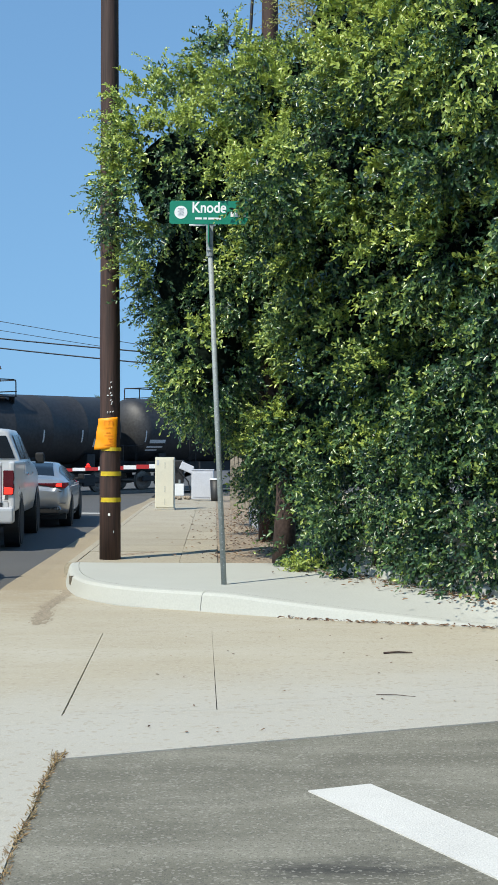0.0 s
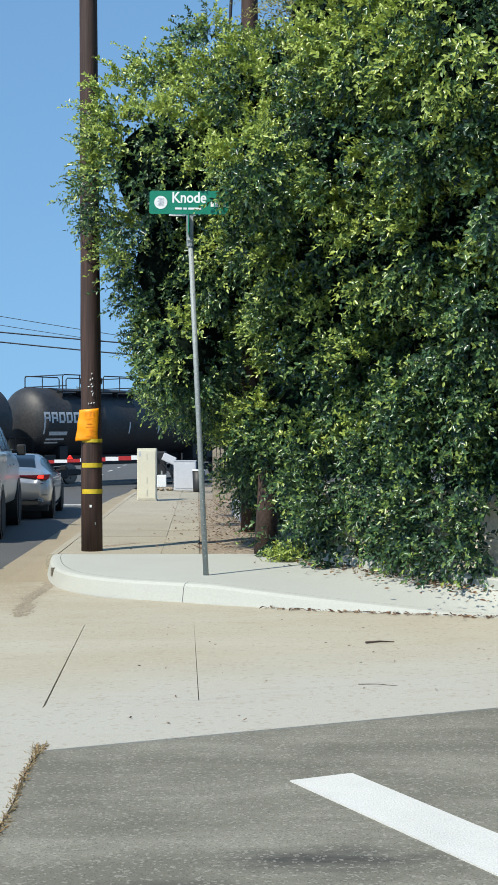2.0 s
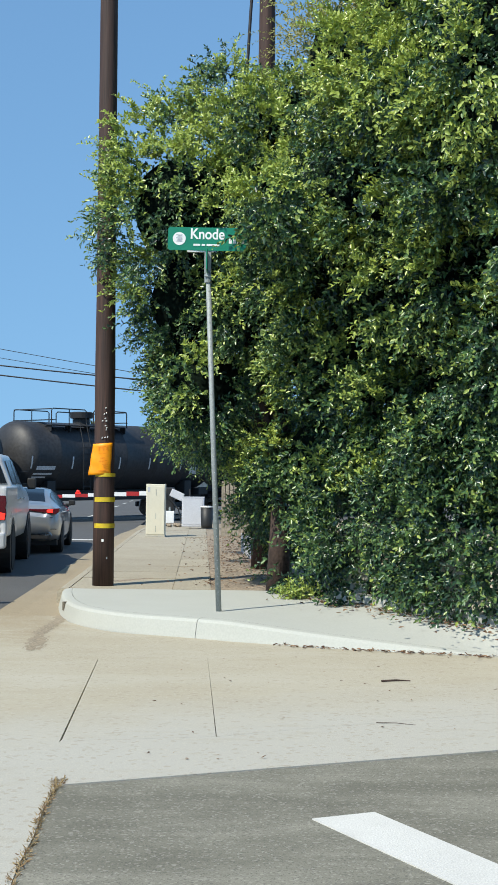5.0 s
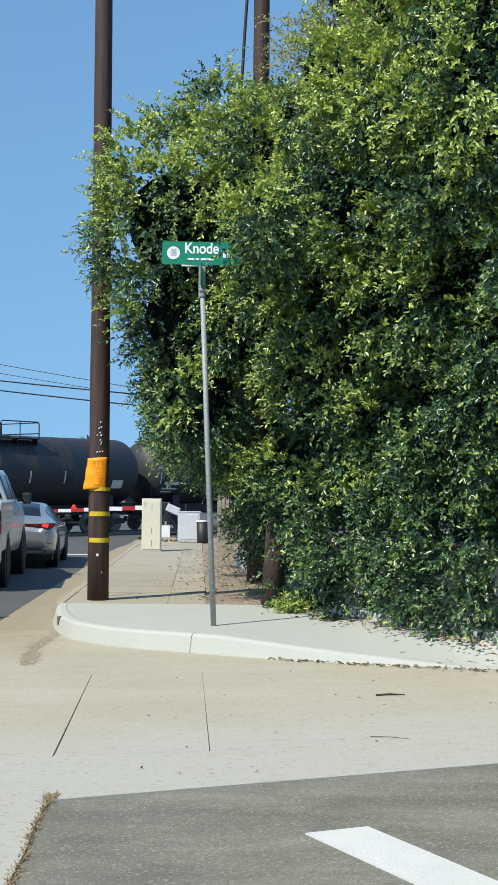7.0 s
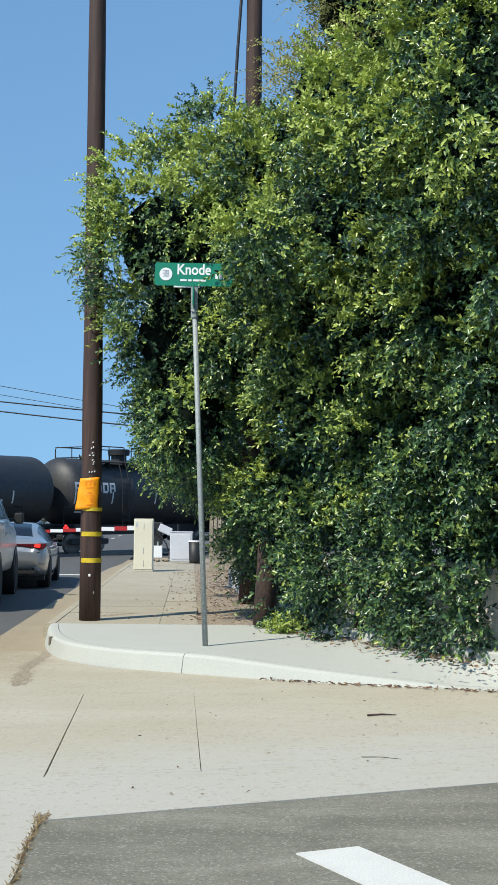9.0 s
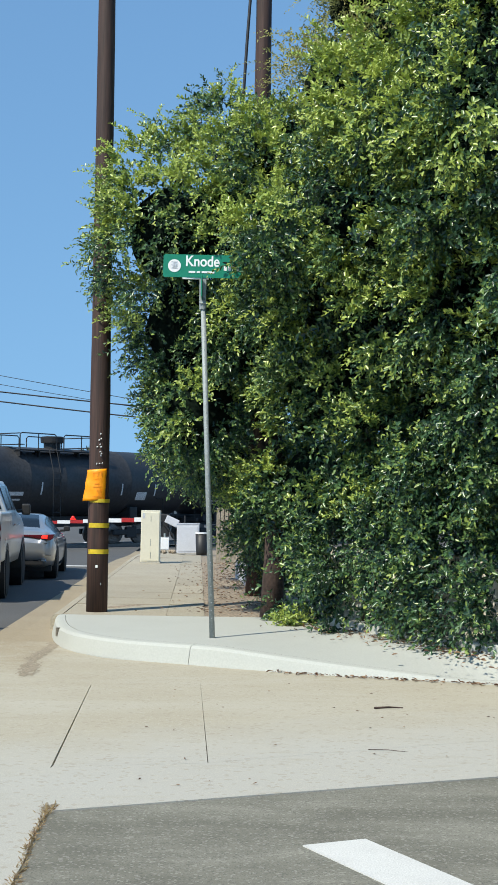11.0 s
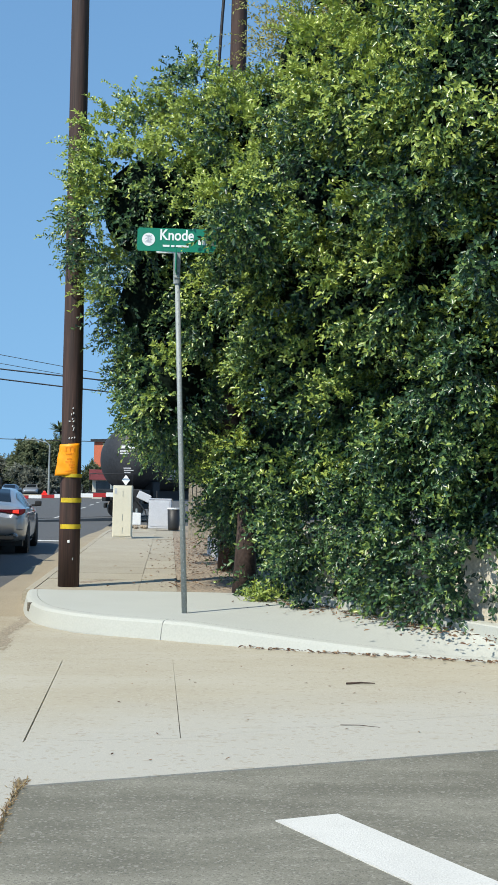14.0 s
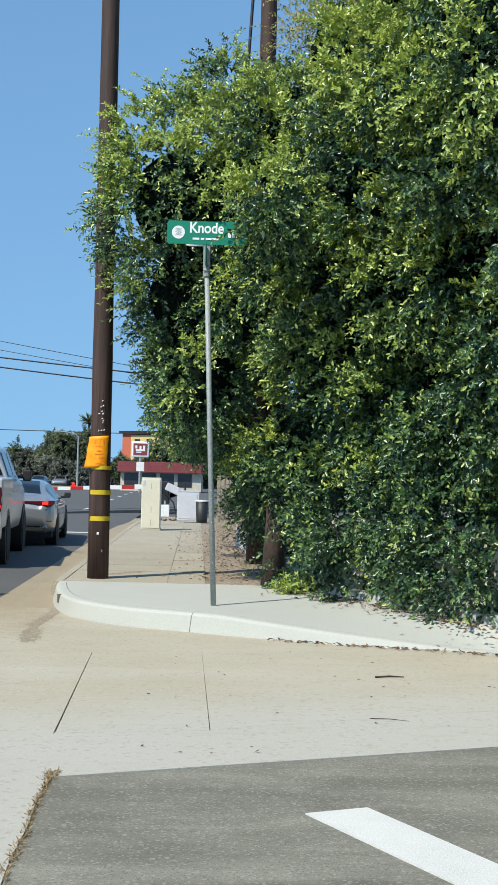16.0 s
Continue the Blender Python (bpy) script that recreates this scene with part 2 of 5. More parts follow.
CHROME = material("chrome", (0.7, 0.7, 0.7), 0.15, metal=1.0, grain=10, vary=0.05, bump=0.0)
REDLENS = material("red_lens", (0.09, 0.004, 0.006), 0.2, grain=60, vary=0.2, bump=0.0)
SIGNAL = glow("lit_red_signal", (1.0, 0.03, 0.02), 0.5)
BRAKE = glow("lit_brake_lamp", (1.0, 0.03, 0.02), 1.3)
REDPAINT = material("red_sheet", (0.42, 0.02, 0.02), 0.5, grain=20, vary=0.1, bump=0.0)
MAROON = material("maroon_fascia", (0.22, 0.045, 0.05), 0.7, grain=3, vary=0.15, bump=0.0)
OCHRE = material("yellow_stucco", (0.62, 0.45, 0.2), 0.85, grain=6, vary=0.12, stain=0.4, bump=0.1)
TERRACOTTA = material("red_stucco", (0.5, 0.13, 0.07), 0.85, grain=6, vary=0.12, bump=0.1)
DARKGLASS = material("dark_window", (0.03, 0.035, 0.04), 0.12, grain=2, vary=0.2, bump=0.0)
BARK = material("bark", (0.06, 0.038, 0.03), 0.95, grain=25, vary=0.4, bump=0.9)
CABLE = material("cable_black", (0.015, 0.015, 0.017), 0.6, bump=0.0)
GREYWOOD = material("grey_fence_wood", (0.3, 0.26, 0.2), 0.9, grain=14, vary=0.3, bump=0.4)
BLUECAR = material("dark_blue_paint", (0.03, 0.05, 0.09), 0.3, grain=6, vary=0.1, bump=0.0, coat=0.5)
# the first ficus tone is darkened for shade deep in the crown
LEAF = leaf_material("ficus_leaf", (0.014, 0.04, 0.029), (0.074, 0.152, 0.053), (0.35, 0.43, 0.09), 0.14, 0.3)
OLIVELEAF = leaf_material("olive_leaf", (0.08, 0.1, 0.03), (0.19, 0.2, 0.06), (0.34, 0.33, 0.1), 0.3, 0.5)
# near-black colour that paints the shade inside the crowns
CROWNSHADE = material("crown_shade", (0.007, 0.013, 0.009), 1.0, grain=18, vary=0.5, stain=4, stain_amount=0.6, bump=1.0)
CROWNSHADE.node_tree.nodes["Principled BSDF"].inputs["Specular IOR Level"].default_value = 0.05
CARGLASS.node_tree.nodes["Principled BSDF"].inputs["Specular IOR Level"].default_value = 0.3
# greens lightened in the colour itself, for haze over the distance
HAZYLEAF = leaf_material("hazy_far_leaf", (0.045, 0.065, 0.032), (0.085, 0.11, 0.048), (0.13, 0.15, 0.07), 0.2, 0.6)
GREYLEAF = leaf_material("grey_leaf", (0.05, 0.06, 0.045), (0.1, 0.11, 0.085), (0.15, 0.16, 0.12), 0.2, 0.6)
DRYLEAF = leaf_material("dry_leaf", (0.06, 0.03, 0.018), (0.14, 0.065, 0.035), (0.26, 0.16, 0.09), 0.1, 0.9)
STRAW = leaf_material("dry_grass", (0.15, 0.085, 0.04), (0.3, 0.2, 0.1), (0.36, 0.27, 0.14), 0.2, 0.8)


# ---- mesh helpers ----
def link(name, bm, mat, parent=None, label="", smooth=False, at=None):
    me = bpy.data.meshes.new(name)
    bm.normal_update()
    bm.to_mesh(me)
    bm.free()
    for m in mat if isinstance(mat, (list, tuple)) else [mat]:
        me.materials.append(m)
    if smooth:
        for p in me.polygons:
            p.use_smooth = True
    ob = new(name, me)
    ob.parent = parent
    if at is not None:
        ob.matrix_basis = at
    if label:
        ob["label"] = label
    return ob


part = link


def thing(name, m, label, category, group="", kind=""):
    return tagged(place(new(name), m), label, category, group, kind)


def place(ob, m):
    ob.matrix_basis = m
    return ob


def box(bm, x0, y0, z0, x1, y1, z1, bevel=0.0, segments=2, m=None):
    made = bmesh.ops.create_cube(bm, size=1)["verts"]
    bmesh.ops.scale(bm, vec=(x1 - x0, y1 - y0, z1 - z0), verts=made)
    bmesh.ops.translate(bm, vec=((x0 + x1) / 2, (y0 + y1) / 2, (z0 + z1) / 2), verts=made)
    if bevel:
        edges = list({e for v in made for e in v.link_edges})
        made = list(set(bmesh.ops.bevel(bm, geom=edges, offset=bevel, segments=segments, profile=0.6, affect="EDGES")["verts"]))
    if m is not None:
        bmesh.ops.transform(bm, matrix=m, verts=[v for v in made if v.is_valid])
    return bm


def tube(bm, path, radius, sides=8, cap=True):
    """A round bar along a path; radius: one, or one for each point."""
    path = [Vector(p) for p in path]
    radii = radius if isinstance(radius, (list, tuple)) else [radius] * len(path)
    rings = []
    for i, p in enumerate(path):
        way = (path[min(i + 1, len(path) - 1)] - path[max(i - 1, 0)]).normalized()
        side = way.cross(Vector((0, 0, 1)) if abs(way.z) < 0.95 else Vector((0, 1, 0))).normalized()
        up = side.cross(way)
        rings.append([bm.verts.new(p + radii[i] * (math.cos(a) * side + math.sin(a) * up)) for a in (k * math.tau / sides for k in range(sides))])
    for a, b in zip(rings, rings[1:]):
        for k in range(sides):
            bm.faces.new((a[k], a[(k + 1) % sides], b[(k + 1) % sides], b[k]))
    if cap:
        bm.faces.new(rings[0][::-1])
        bm.faces.new(rings[-1])
    return bm


def prism(bm, outline, z0, z1):
    """An upright slab over an outline of (x, y), counter-clockwise."""
    low, high = [bm.verts.new((x, y, z0)) for x, y in outline], [bm.verts.new((x, y, z1)) for x, y in outline]
    bm.faces.new(high)
    bm.faces.new(low[::-1])
    for i in range(len(outline)):
        j = (i + 1) % len(outline)
        bm.faces.new((low[i], low[j], high[j], high[i]))
    return bm


def spun(bm, profile, sides=32, m=None):
    """A turned solid round x from (x, radius) pairs."""
    rings = [[bm.verts.new((x, r * math.cos(a), r * math.sin(a))) for a in (k * math.tau / sides for k in range(sides))] for x, r in profile]
    for a, b in zip(rings, rings[1:]):
        for k in range(sides):
            bm.faces.new((a[k], b[k], b[(k + 1) % sides], a[(k + 1) % sides]))
    bm.faces.new(rings[0])
    bm.faces.new(rings[-1][::-1])
    if m is not None:
        bmesh.ops.transform(bm, matrix=m, verts=[v for r in rings for v in r])
    return bm


def sheet(name, columns, mat, kind="structure", label="", category=""):
    """A surface over rows of points."""
    bm = bmesh.new()
    rows = [[bm.verts.new(p) for p in row] for row in columns]
    for a, b in zip(rows, rows[1:]):
        for k in range(len(a) - 1):
            bm.faces.new((a[k], b[k], b[k + 1], a[k + 1]))
    bmesh.ops.recalc_face_normals(bm, faces=bm.faces)
    ob = link(name, bm, mat)
    return tagged(ob, label, category, kind=kind)


def lettering(name, text, size, mat, parent, at, depth=0.002):
    """Raised letters in the built-in font, turned into a mesh."""
    curve = bpy.data.curves.new(name, "FONT")
    curve.offset = 0.003
    curve.body, curve.size, curve.extrude, curve.align_x, curve.align_y = text, size, depth, "LEFT", "BOTTOM"
    holder = new(name, curve)
    bpy.context.view_layer.update()
    me = bpy.data.meshes.new_from_object(holder.evaluated_get(bpy.context.evaluated_depsgraph_get()))
    bpy.data.objects.remove(holder)
    me.materials.clear()
    me.materials.append(mat)
    ob = new(name, me)
    ob.parent, ob.matrix_basis = parent, at
    return ob


# ---- foliage ----
def leaf_mesh(name, spots, ways, ups, lengths, leaf_tones, mat, wide=0.42, fold=0.22):
    """One mesh of many leaves, each of two folded halves."""
    n = len(spots)
    ways = ways / np.linalg.norm(ways, axis=1, keepdims=True)
    sides = np.cross(ways, ups)
    sides /= np.linalg.norm(sides, axis=1, keepdims=True) + 1e-9
    ups = np.cross(sides, ways)
    L, W = lengths[:, None], (lengths * wide)[:, None]
    def at(a, s, u):
        return spots + ways * L * a + sides * W * s + ups * W * u
    pts = np.stack([at(0, 0, 0), at(0.3, -0.46, fold), at(0.68, -0.4, fold), at(1.0, 0, -0.1), at(0.68, 0.4, fold), at(0.3, 0.46, fold)], 1).reshape(-1, 3)
    loops = (np.arange(n)[:, None] * 6 + np.array([0, 1, 2, 3, 0, 3, 4, 5])).ravel()
    me = bpy.data.meshes.new(name)
    me.vertices.add(n * 6)
    me.vertices.foreach_set("co", pts.astype(np.float32).ravel())
    me.loops.add(n * 8)
    me.loops.foreach_set("vertex_index", loops.astype(np.int32))
    me.polygons.add(n * 2)
    me.polygons.foreach_set("loop_start", np.arange(0, n * 8, 4, dtype=np.int32))
    me.update(calc_edges=True)
    me.attributes.new("leaf_tone", "FLOAT", "POINT").data.foreach_set("value", np.repeat(leaf_tones, 6).astype(np.float32))
    me.materials.append(mat)
    return me


def unit(v):
    return v / (np.linalg.norm(v, axis=-1, keepdims=True) + 1e-9)


def sprays(rng, roots, outs, length, leaves, leaf, spread=0.55, rise=0.25, base_tone=0.0, start=0.12):
    """Leaves along twigs that start at roots and point out."""
    n = len(roots)
    ways = unit(outs + rng.normal(0, spread, (n, 3)) + [0, 0, rise])
    long = length * rng.uniform(0.65, 1.3, n)
    k = np.tile(np.linspace(start, 1, leaves), n)
    who = np.repeat(np.arange(n), leaves)
    droop = np.stack([0 * k, 0 * k, -0.3 * k * k * long[who]], 1)
    spots = roots[who] + ways[who] * (k * long[who])[:, None] + droop
    turn = np.tile(np.arange(leaves) * 2.4, n) + rng.uniform(0, 6.28, n)[who]
    side = unit(np.cross(ways, [0.1, 0.2, 1.0]))
    lift = np.cross(side, ways)
    around = side[who] * np.cos(turn)[:, None] + lift[who] * np.sin(turn)[:, None]
    point = unit(around * 0.8 + ways[who] * 0.85 + [0, 0, -0.2] + rng.normal(0, 0.22, (len(who), 3)))
    ups = unit(0.8 * outs[who] + np.array([-0.25, -0.35, 0.6]) + rng.normal(0, 0.35, (len(who), 3)))
    size = leaf * rng.uniform(0.65, 1.25, len(who)) * (1.08 - 0.3 * k)
    # new growth: leaves pale towards the twig tip
    leaf_tone = np.clip(base_tone[who] + 0.36 * k * k + rng.normal(0, 0.1, len(who)), 0, 1)
    return spots, point, ups, size, leaf_tone


def crown(name, lobes, mat, seed, parent, leaf=0.064, gap=0.29, per=26, leaves=12, length=0.3, front=0.5, label="", lit_top=0.45, shoots=0.16, core=0.7, inner=3.5, lumpy=0.4, wide=0.5, crest=0.0, hollow=9.0):
    """A crown: bunches of leafy twigs over a set of round masses, with dark gaps between the bunches."""
    rng = np.random.default_rng(seed)
    lobes = np.array(lobes, float)
    cs, ns, deep, deep_n = [], [], [], []
    for x, y, z, r in lobes:
        for inside in (False, True):
            count = int(4 * math.pi * r * r * (inner if inside else 14 * (0.36 / gap) ** 2))
            d = unit(rng.normal(0, 1, (count, 3)))
            p = np.array([x, y, z]) + d * (r * (rng.uniform(0.62, 0.76, count) if inside else rng.uniform(0.86, 1.04, count)))[:, None]
            near = np.linalg.norm(p[:, None] - lobes[None, :, :3], axis=2) / lobes[None, :, 3]
            keep = (near.min(1) > (0.6 if inside else 0.83)) & (d[:, 1] < front) & (p[:, 2] > 0.3)
            (deep if inside else cs).append(p[keep])
            (deep_n if inside else ns).append(d[keep])
    cs, ns, deep, deep_n = (np.concatenate(c) for c in (cs, ns, deep, deep_n))
    # bunches keep their distance from one another
    order, kept = rng.permutation(len(cs)), []
    for i in order:
        if not kept or (np.linalg.norm(cs[kept] - cs[i], axis=1) > gap * rng.uniform(0.8, 1.35)).all():
            kept.append(i)
    cs, ns = cs[kept], ns[kept]
    lump = np.array([noise.noise(Vector(c) * 1.15 + Vector((3, 7, 1))) for c in cs])
    full = (lump > -hollow) | (cs[:, 2] < 1.9)
    cs, ns, lump = cs[full], ns[full], lump[full]
    cs = cs + ns * (lumpy * np.clip(lump, -0.5, 0.6) + rng.uniform(-0.06, 0.12, len(cs)))[:, None]
    # upward, high and bulging bunches are coloured lighter, as if sunlit; hollows darker
    leaf_bright = np.clip(rng.normal(0.18, 0.14, len(cs)) + 0.5 * lump + crest * (cs[:, 2] - 3.6) + lit_top * np.clip(ns[:, 2], -0.4, 1), 0, 0.8)
    who = np.repeat(np.arange(len(cs)), per)
    roots = cs[who] + rng.normal(0, gap * 0.28, (len(who), 3)) - ns[who] * length * 0.6
    data = [sprays(rng, roots, ns[who], length, leaves, leaf, spread=0.5, rise=0.15, base_tone=leaf_bright[who], start=0.3)]
    # inner leaves start from the darkest tone, shade put into their colour
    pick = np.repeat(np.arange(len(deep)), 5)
    data.append(sprays(rng, deep[pick] + rng.normal(0, 0.12, (len(pick), 3)), deep_n[pick], length * 0.8, 9, leaf, base_tone=np.zeros(len(pick))))
    tips = np.flatnonzero((rng.random(len(cs)) < shoots * 2) & (ns[:, 2] > 0.2))
    if len(tips):
        data.append(sprays(rng, np.repeat(cs[tips], 3, 0), np.repeat(ns[tips], 3, 0), length * 1.5, leaves * 2, leaf * 0.8, spread=0.4, rise=0.6, base_tone=np.repeat(leaf_bright[tips], 3)))
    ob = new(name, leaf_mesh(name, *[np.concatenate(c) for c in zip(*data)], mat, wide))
    ob.parent = parent
    tagged(ob, label, kind="stuff")
    # near-black lumps that block the view through and stand in for inner shade
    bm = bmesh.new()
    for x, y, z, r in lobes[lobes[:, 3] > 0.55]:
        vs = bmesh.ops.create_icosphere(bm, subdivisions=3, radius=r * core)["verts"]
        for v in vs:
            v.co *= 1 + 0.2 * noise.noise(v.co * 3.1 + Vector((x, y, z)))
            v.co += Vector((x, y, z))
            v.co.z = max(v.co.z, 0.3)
    dark = link("shade_core", bm, CROWNSHADE, parent)
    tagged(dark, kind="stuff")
    return ob


def scatter_leaves(name, spots, size, mat, seed, label):
    rng = np.random.default_rng(seed)
    n = len(spots)
    ways = np.stack([rng.normal(0, 1, n), rng.normal(0, 1, n), rng.normal(0.05, 0.12, n)], 1)
    ups = np.stack([rng.normal(0, 0.25, n), rng.normal(0, 0.25, n), np.ones(n)], 1)
    me = leaf_mesh(name, spots, ways, ups, size * rng.uniform(0.5, 1.3, n), rng.uniform(0, 1, n), mat)
    return tagged(new(name, me), label, "leaf litter", kind="stuff")


# ---- ground, roads, kerbs ----
def level(y):
    """The street dips a little towards the railway."""
    t = min(max((y - 32) / 14, 0), 1)
    return -0.2 * t * t * (3 - 2 * t)


def road_edge(y):
    return -2.71 - 0.031 * (y - 12.8)


def walk_edge(y):
    """The joint behind the street kerb."""
    return -2.08 - 0.028 * (y - 14.4)


FAR_STEPS = [-60, -20, 0, 10, 20, 28, 32, 34, 36, 38, 40, 42, 44, 46, 50, 60, 80, 120, 200, 400, 900, 2500]
sheet("ground", [[(x, y, level(y) - 0.06) for x in (-1500, -300, -60, -16, 0, 20, 60, 300, 1500)] for y in FAR_STEPS], ROAD,
      label="dusty grey ground reaching to the horizon", category="ground")
sheet("road", [[(x, y, level(y)) for x in (-14, -11, -8, -5, road_edge(y) if y > 13.63 else -2.75)] for y in sorted(FAR_STEPS + [13.62, 13.64])], ROAD,
      label="grey asphalt street leading to a railway crossing", category="road")
bm = bmesh.new()
prism(bm, [(-0.94, 6.08), (-0.93, 5.6), (-0.905, 5.2), (-0.9, 4.8), (-0.86, 4.2), (-0.84, 2), (-0.8, -14), (30, -14), (30, 17.9), (1.41, 6.98)], -0.2, -0.006)
tagged(link("side_road", bm, ASPHALT), "weathered dark grey asphalt of a side street", "road", kind="structure")

# the concrete apron: slabs with open joints
apron = tagged(new("apron"), "pale worn concrete apron across the street corner", "pavement", kind="structure")
for outline in (
    [(-2.71, -14), (-0.803, -14), (-0.843, 2), (-0.863, 4.2), (-0.903, 4.8), (-0.908, 5.2), (-0.933, 5.6), (-0.944, 6.06), (-1.02, 6.06), (-1.07, 7.08), (-1.219, 10.36), (-1.33, 12.26), (-1.62, 12.64), (-1.82, 13.03), (-2.0, 13.62), (-2.75, 13.62)],
    [(-1.066, 7.12), (-1.06, 7.105), (-0.184, 7.27), (-0.186, 7.29), (-0.314, 10.59), (-0.32, 11.715), (-0.48, 11.81), (-1.16, 12.14), (-1.33, 12.26), (-1.219, 10.36), (-1.211, 10.3), (-1.062, 7.14)],
    [(-1.02, 6.06), (-0.944, 6.06), (-0.94, 6.085), (1.41, 6.988), (30, 17.91), (30, 18.9), (1.3, 7.95), (0.4, 7.55), (-0.178, 7.267), (-1.06, 7.102), (-1.07, 7.08)],
    [(-0.178, 7.27), (0.4, 7.553), (1.3, 7.953), (30, 18.93), (30, 20.0), (2.17, 10.73), (1.11, 11.06), (0.62, 11.23), (-0.16, 11.61), (-0.32, 11.715), (-0.314, 10.59), (-0.3095, 10.5), (-0.181, 7.3)],
):
    bm = bmesh.new()
    prism(bm, outline, -0.12, 0.0)
    link("slab", bm, APRON, apron)
bm = bmesh.new()
prism(bm, [(-2.7, 2), (-0.9, 2), (-0.95, 6), (1.4, 7.2), (6, 9), (6, 11), (2, 11), (-0.5, 12), (-2, 13.7), (-2.7, 13.8)], -0.15, -0.022)
link("joint_bed", bm, JOINT, apron)

GUTTER_STEPS = [13.62, 14, 16, 20, 24, 28, 32, 36, 40, 44, 48]
sheet("gutter", [[(road_edge(y) - 0.01, y, level(y) - 0.02), (road_edge(y), y, level(y) + 0.008 - 0.01 * (y < 13.7)), (road_edge(y) + 0.25, y, level(y) - 0.006), (walk_edge(y) + 0.1, y, level(y) + 0.006 - 0.009 * (y < 13.7))] for y in GUTTER_STEPS], GUTTER,
      label="stained tan concrete gutter beside the street", category="gutter")


# the street kerb, in lengths
street_kerb = tagged(new("street_kerb"), "tan weathered concrete kerb along the street", "kerb", kind="structure")
for a in range(15, 46, 3):
    bm = bmesh.new()
    ys = (a + 0.006, a + 2.994)
    low = [bm.verts.new((walk_edge(y) + dx, y, level(y) + dz)) for y in ys for dx, dz in ((-0.15, -0.1), (-0.14, 0.13), (-0.11, 0.172), (-0.09, 0.18), (-0.006, 0.18), (-0.006, -0.1))]
    for k in range(6):
        bm.faces.new((low[k], low[(k + 1) % 6], low[6 + (k + 1) % 6], low[6 + k]))
    bm.faces.new(low[:6][::-1])
    bm.faces.new(low[6:])
    link("kerbstone", bm, OLDCONC, street_kerb)

# the rounded corner kerb, which dies out to a ramp
CORNER = [(-2.2, 15.0), (-2.15, 14.5), (-2.0, 13.62), (-1.82, 13.03), (-1.62, 12.64), (-1.16, 12.14), (-0.48, 11.81), (-0.16, 11.61), (0.62, 11.23), (1.11, 11.06), (2.17, 10.73), (3.2, 10.35), (4.6, 9.85)]


def corner_line(n):
    """Points along the corner, smoothed, with the way inwards at each."""
    pts = np.array(CORNER)
    for _ in range(2):
        pts = np.concatenate([pts[:1], np.stack([0.75 * pts[:-1] + 0.25 * pts[1:], 0.25 * pts[:-1] + 0.75 * pts[1:]], 1).reshape(-1, 2), pts[-1:]])
    run = np.r_[0, np.cumsum(np.linalg.norm(np.diff(pts, axis=0), axis=1))]
    s = np.linspace(0, run[-1], n)
    line = np.stack([np.interp(s, run, pts[:, 0]), np.interp(s, run, pts[:, 1])], 1)
    way = unit(np.gradient(line, axis=0))
    return line, np.stack([-way[:, 1], way[:, 0]], 1)


line, inward = corner_line(80)
kerb_height = np.array([0.18 if x < -0.2 else max(0.18 - 0.075 * (x + 0.2), 0.015) for x, _ in line])
WALL_A, WALL_B = Vector((0.55, 14.9)), Vector((3.4, 9.35))     # foot of the low wall
corner_kerb = tagged(new("corner_kerb"), "clean pale concrete kerb curving round the corner", "kerb", kind="structure")
split = int(np.argmin(np.abs(line[:, 0] + 0.47)))
for first, last in ((0, split), (split, 79)):
    bm = bmesh.new()
    rows = []
    for i in range(first, last + 1):
        gap = 0.003 * ((i == first and first > 0) - (i == last and last < 79))
        p, q, h = line[i] + gap * np.array([inward[i][1], -inward[i][0]]), inward[i], kerb_height[i]
        rows.append([bm.verts.new((*(p + q * d), z)) for d, z in ((0, -0.1), (0.0, 0.0), (0.035, max(h - 0.03, 0.004)), (0.06, max(h - 0.006, 0.008)), (0.09, h), (0.15, h + 0.003), (0.15, -0.1))])
    for a, b in zip(rows, rows[1:]):
        for k in range(6):
            bm.faces.new((a[k], b[k], b[k + 1], a[k + 1]))
    bm.faces.new(rows[0])
    bm.faces.new(rows[-1][::-1])
    bmesh.ops.recalc_face_normals(bm, faces=bm.faces)
    link("kerb_length", bm, NEWCONC, corner_kerb)
bm = bmesh.new()
box(bm, -0.025, -0.02, -0.055, 0.025, 0.02, 0.04, 0.006, m=pose(-1.935, 13.52, 0.125, 0, 0, 25))
link("drain_notch", bm, JOINT, corner_kerb, "small dark notch")
bm = bmesh.new()
rows = []
for i in range(80):
    p, q = line[i] + inward[i] * 0.154, inward[i]
    if line[i][1] > 12.2 or line[i][0] < -0.5:
        f = i / max(split, 1)
        end = np.array([-1.9 + 2.5 * min(f, 1), 14.98])
    else:
        f = (i - split) / (79 - split)
        end = np.array(WALL_A.lerp(WALL_B, f))
    rows.append([bm.verts.new((*(p + (end - p) * k), kerb_height[i] + 0.003 + (0.182 - kerb_height[i] - 0.003) * min(k * 1.4, 1))) for k in (0, 0.15, 0.35, 0.6, 0.8, 1)])
for a, b in zip(rows, rows[1:]):
    for k in range(5):
        bm.faces.new((a[k], b[k], b[k + 1], a[k + 1]))
bmesh.ops.recalc_face_normals(bm, faces=bm.faces)
if sum(f.normal.z for f in bm.faces) < 0:
    bmesh.ops.reverse_faces(bm, faces=bm.faces)
tagged(link("corner_pavement", bm, NEWCONC), "clean pale concrete pavement at the street corner", "pavement", kind="structure")

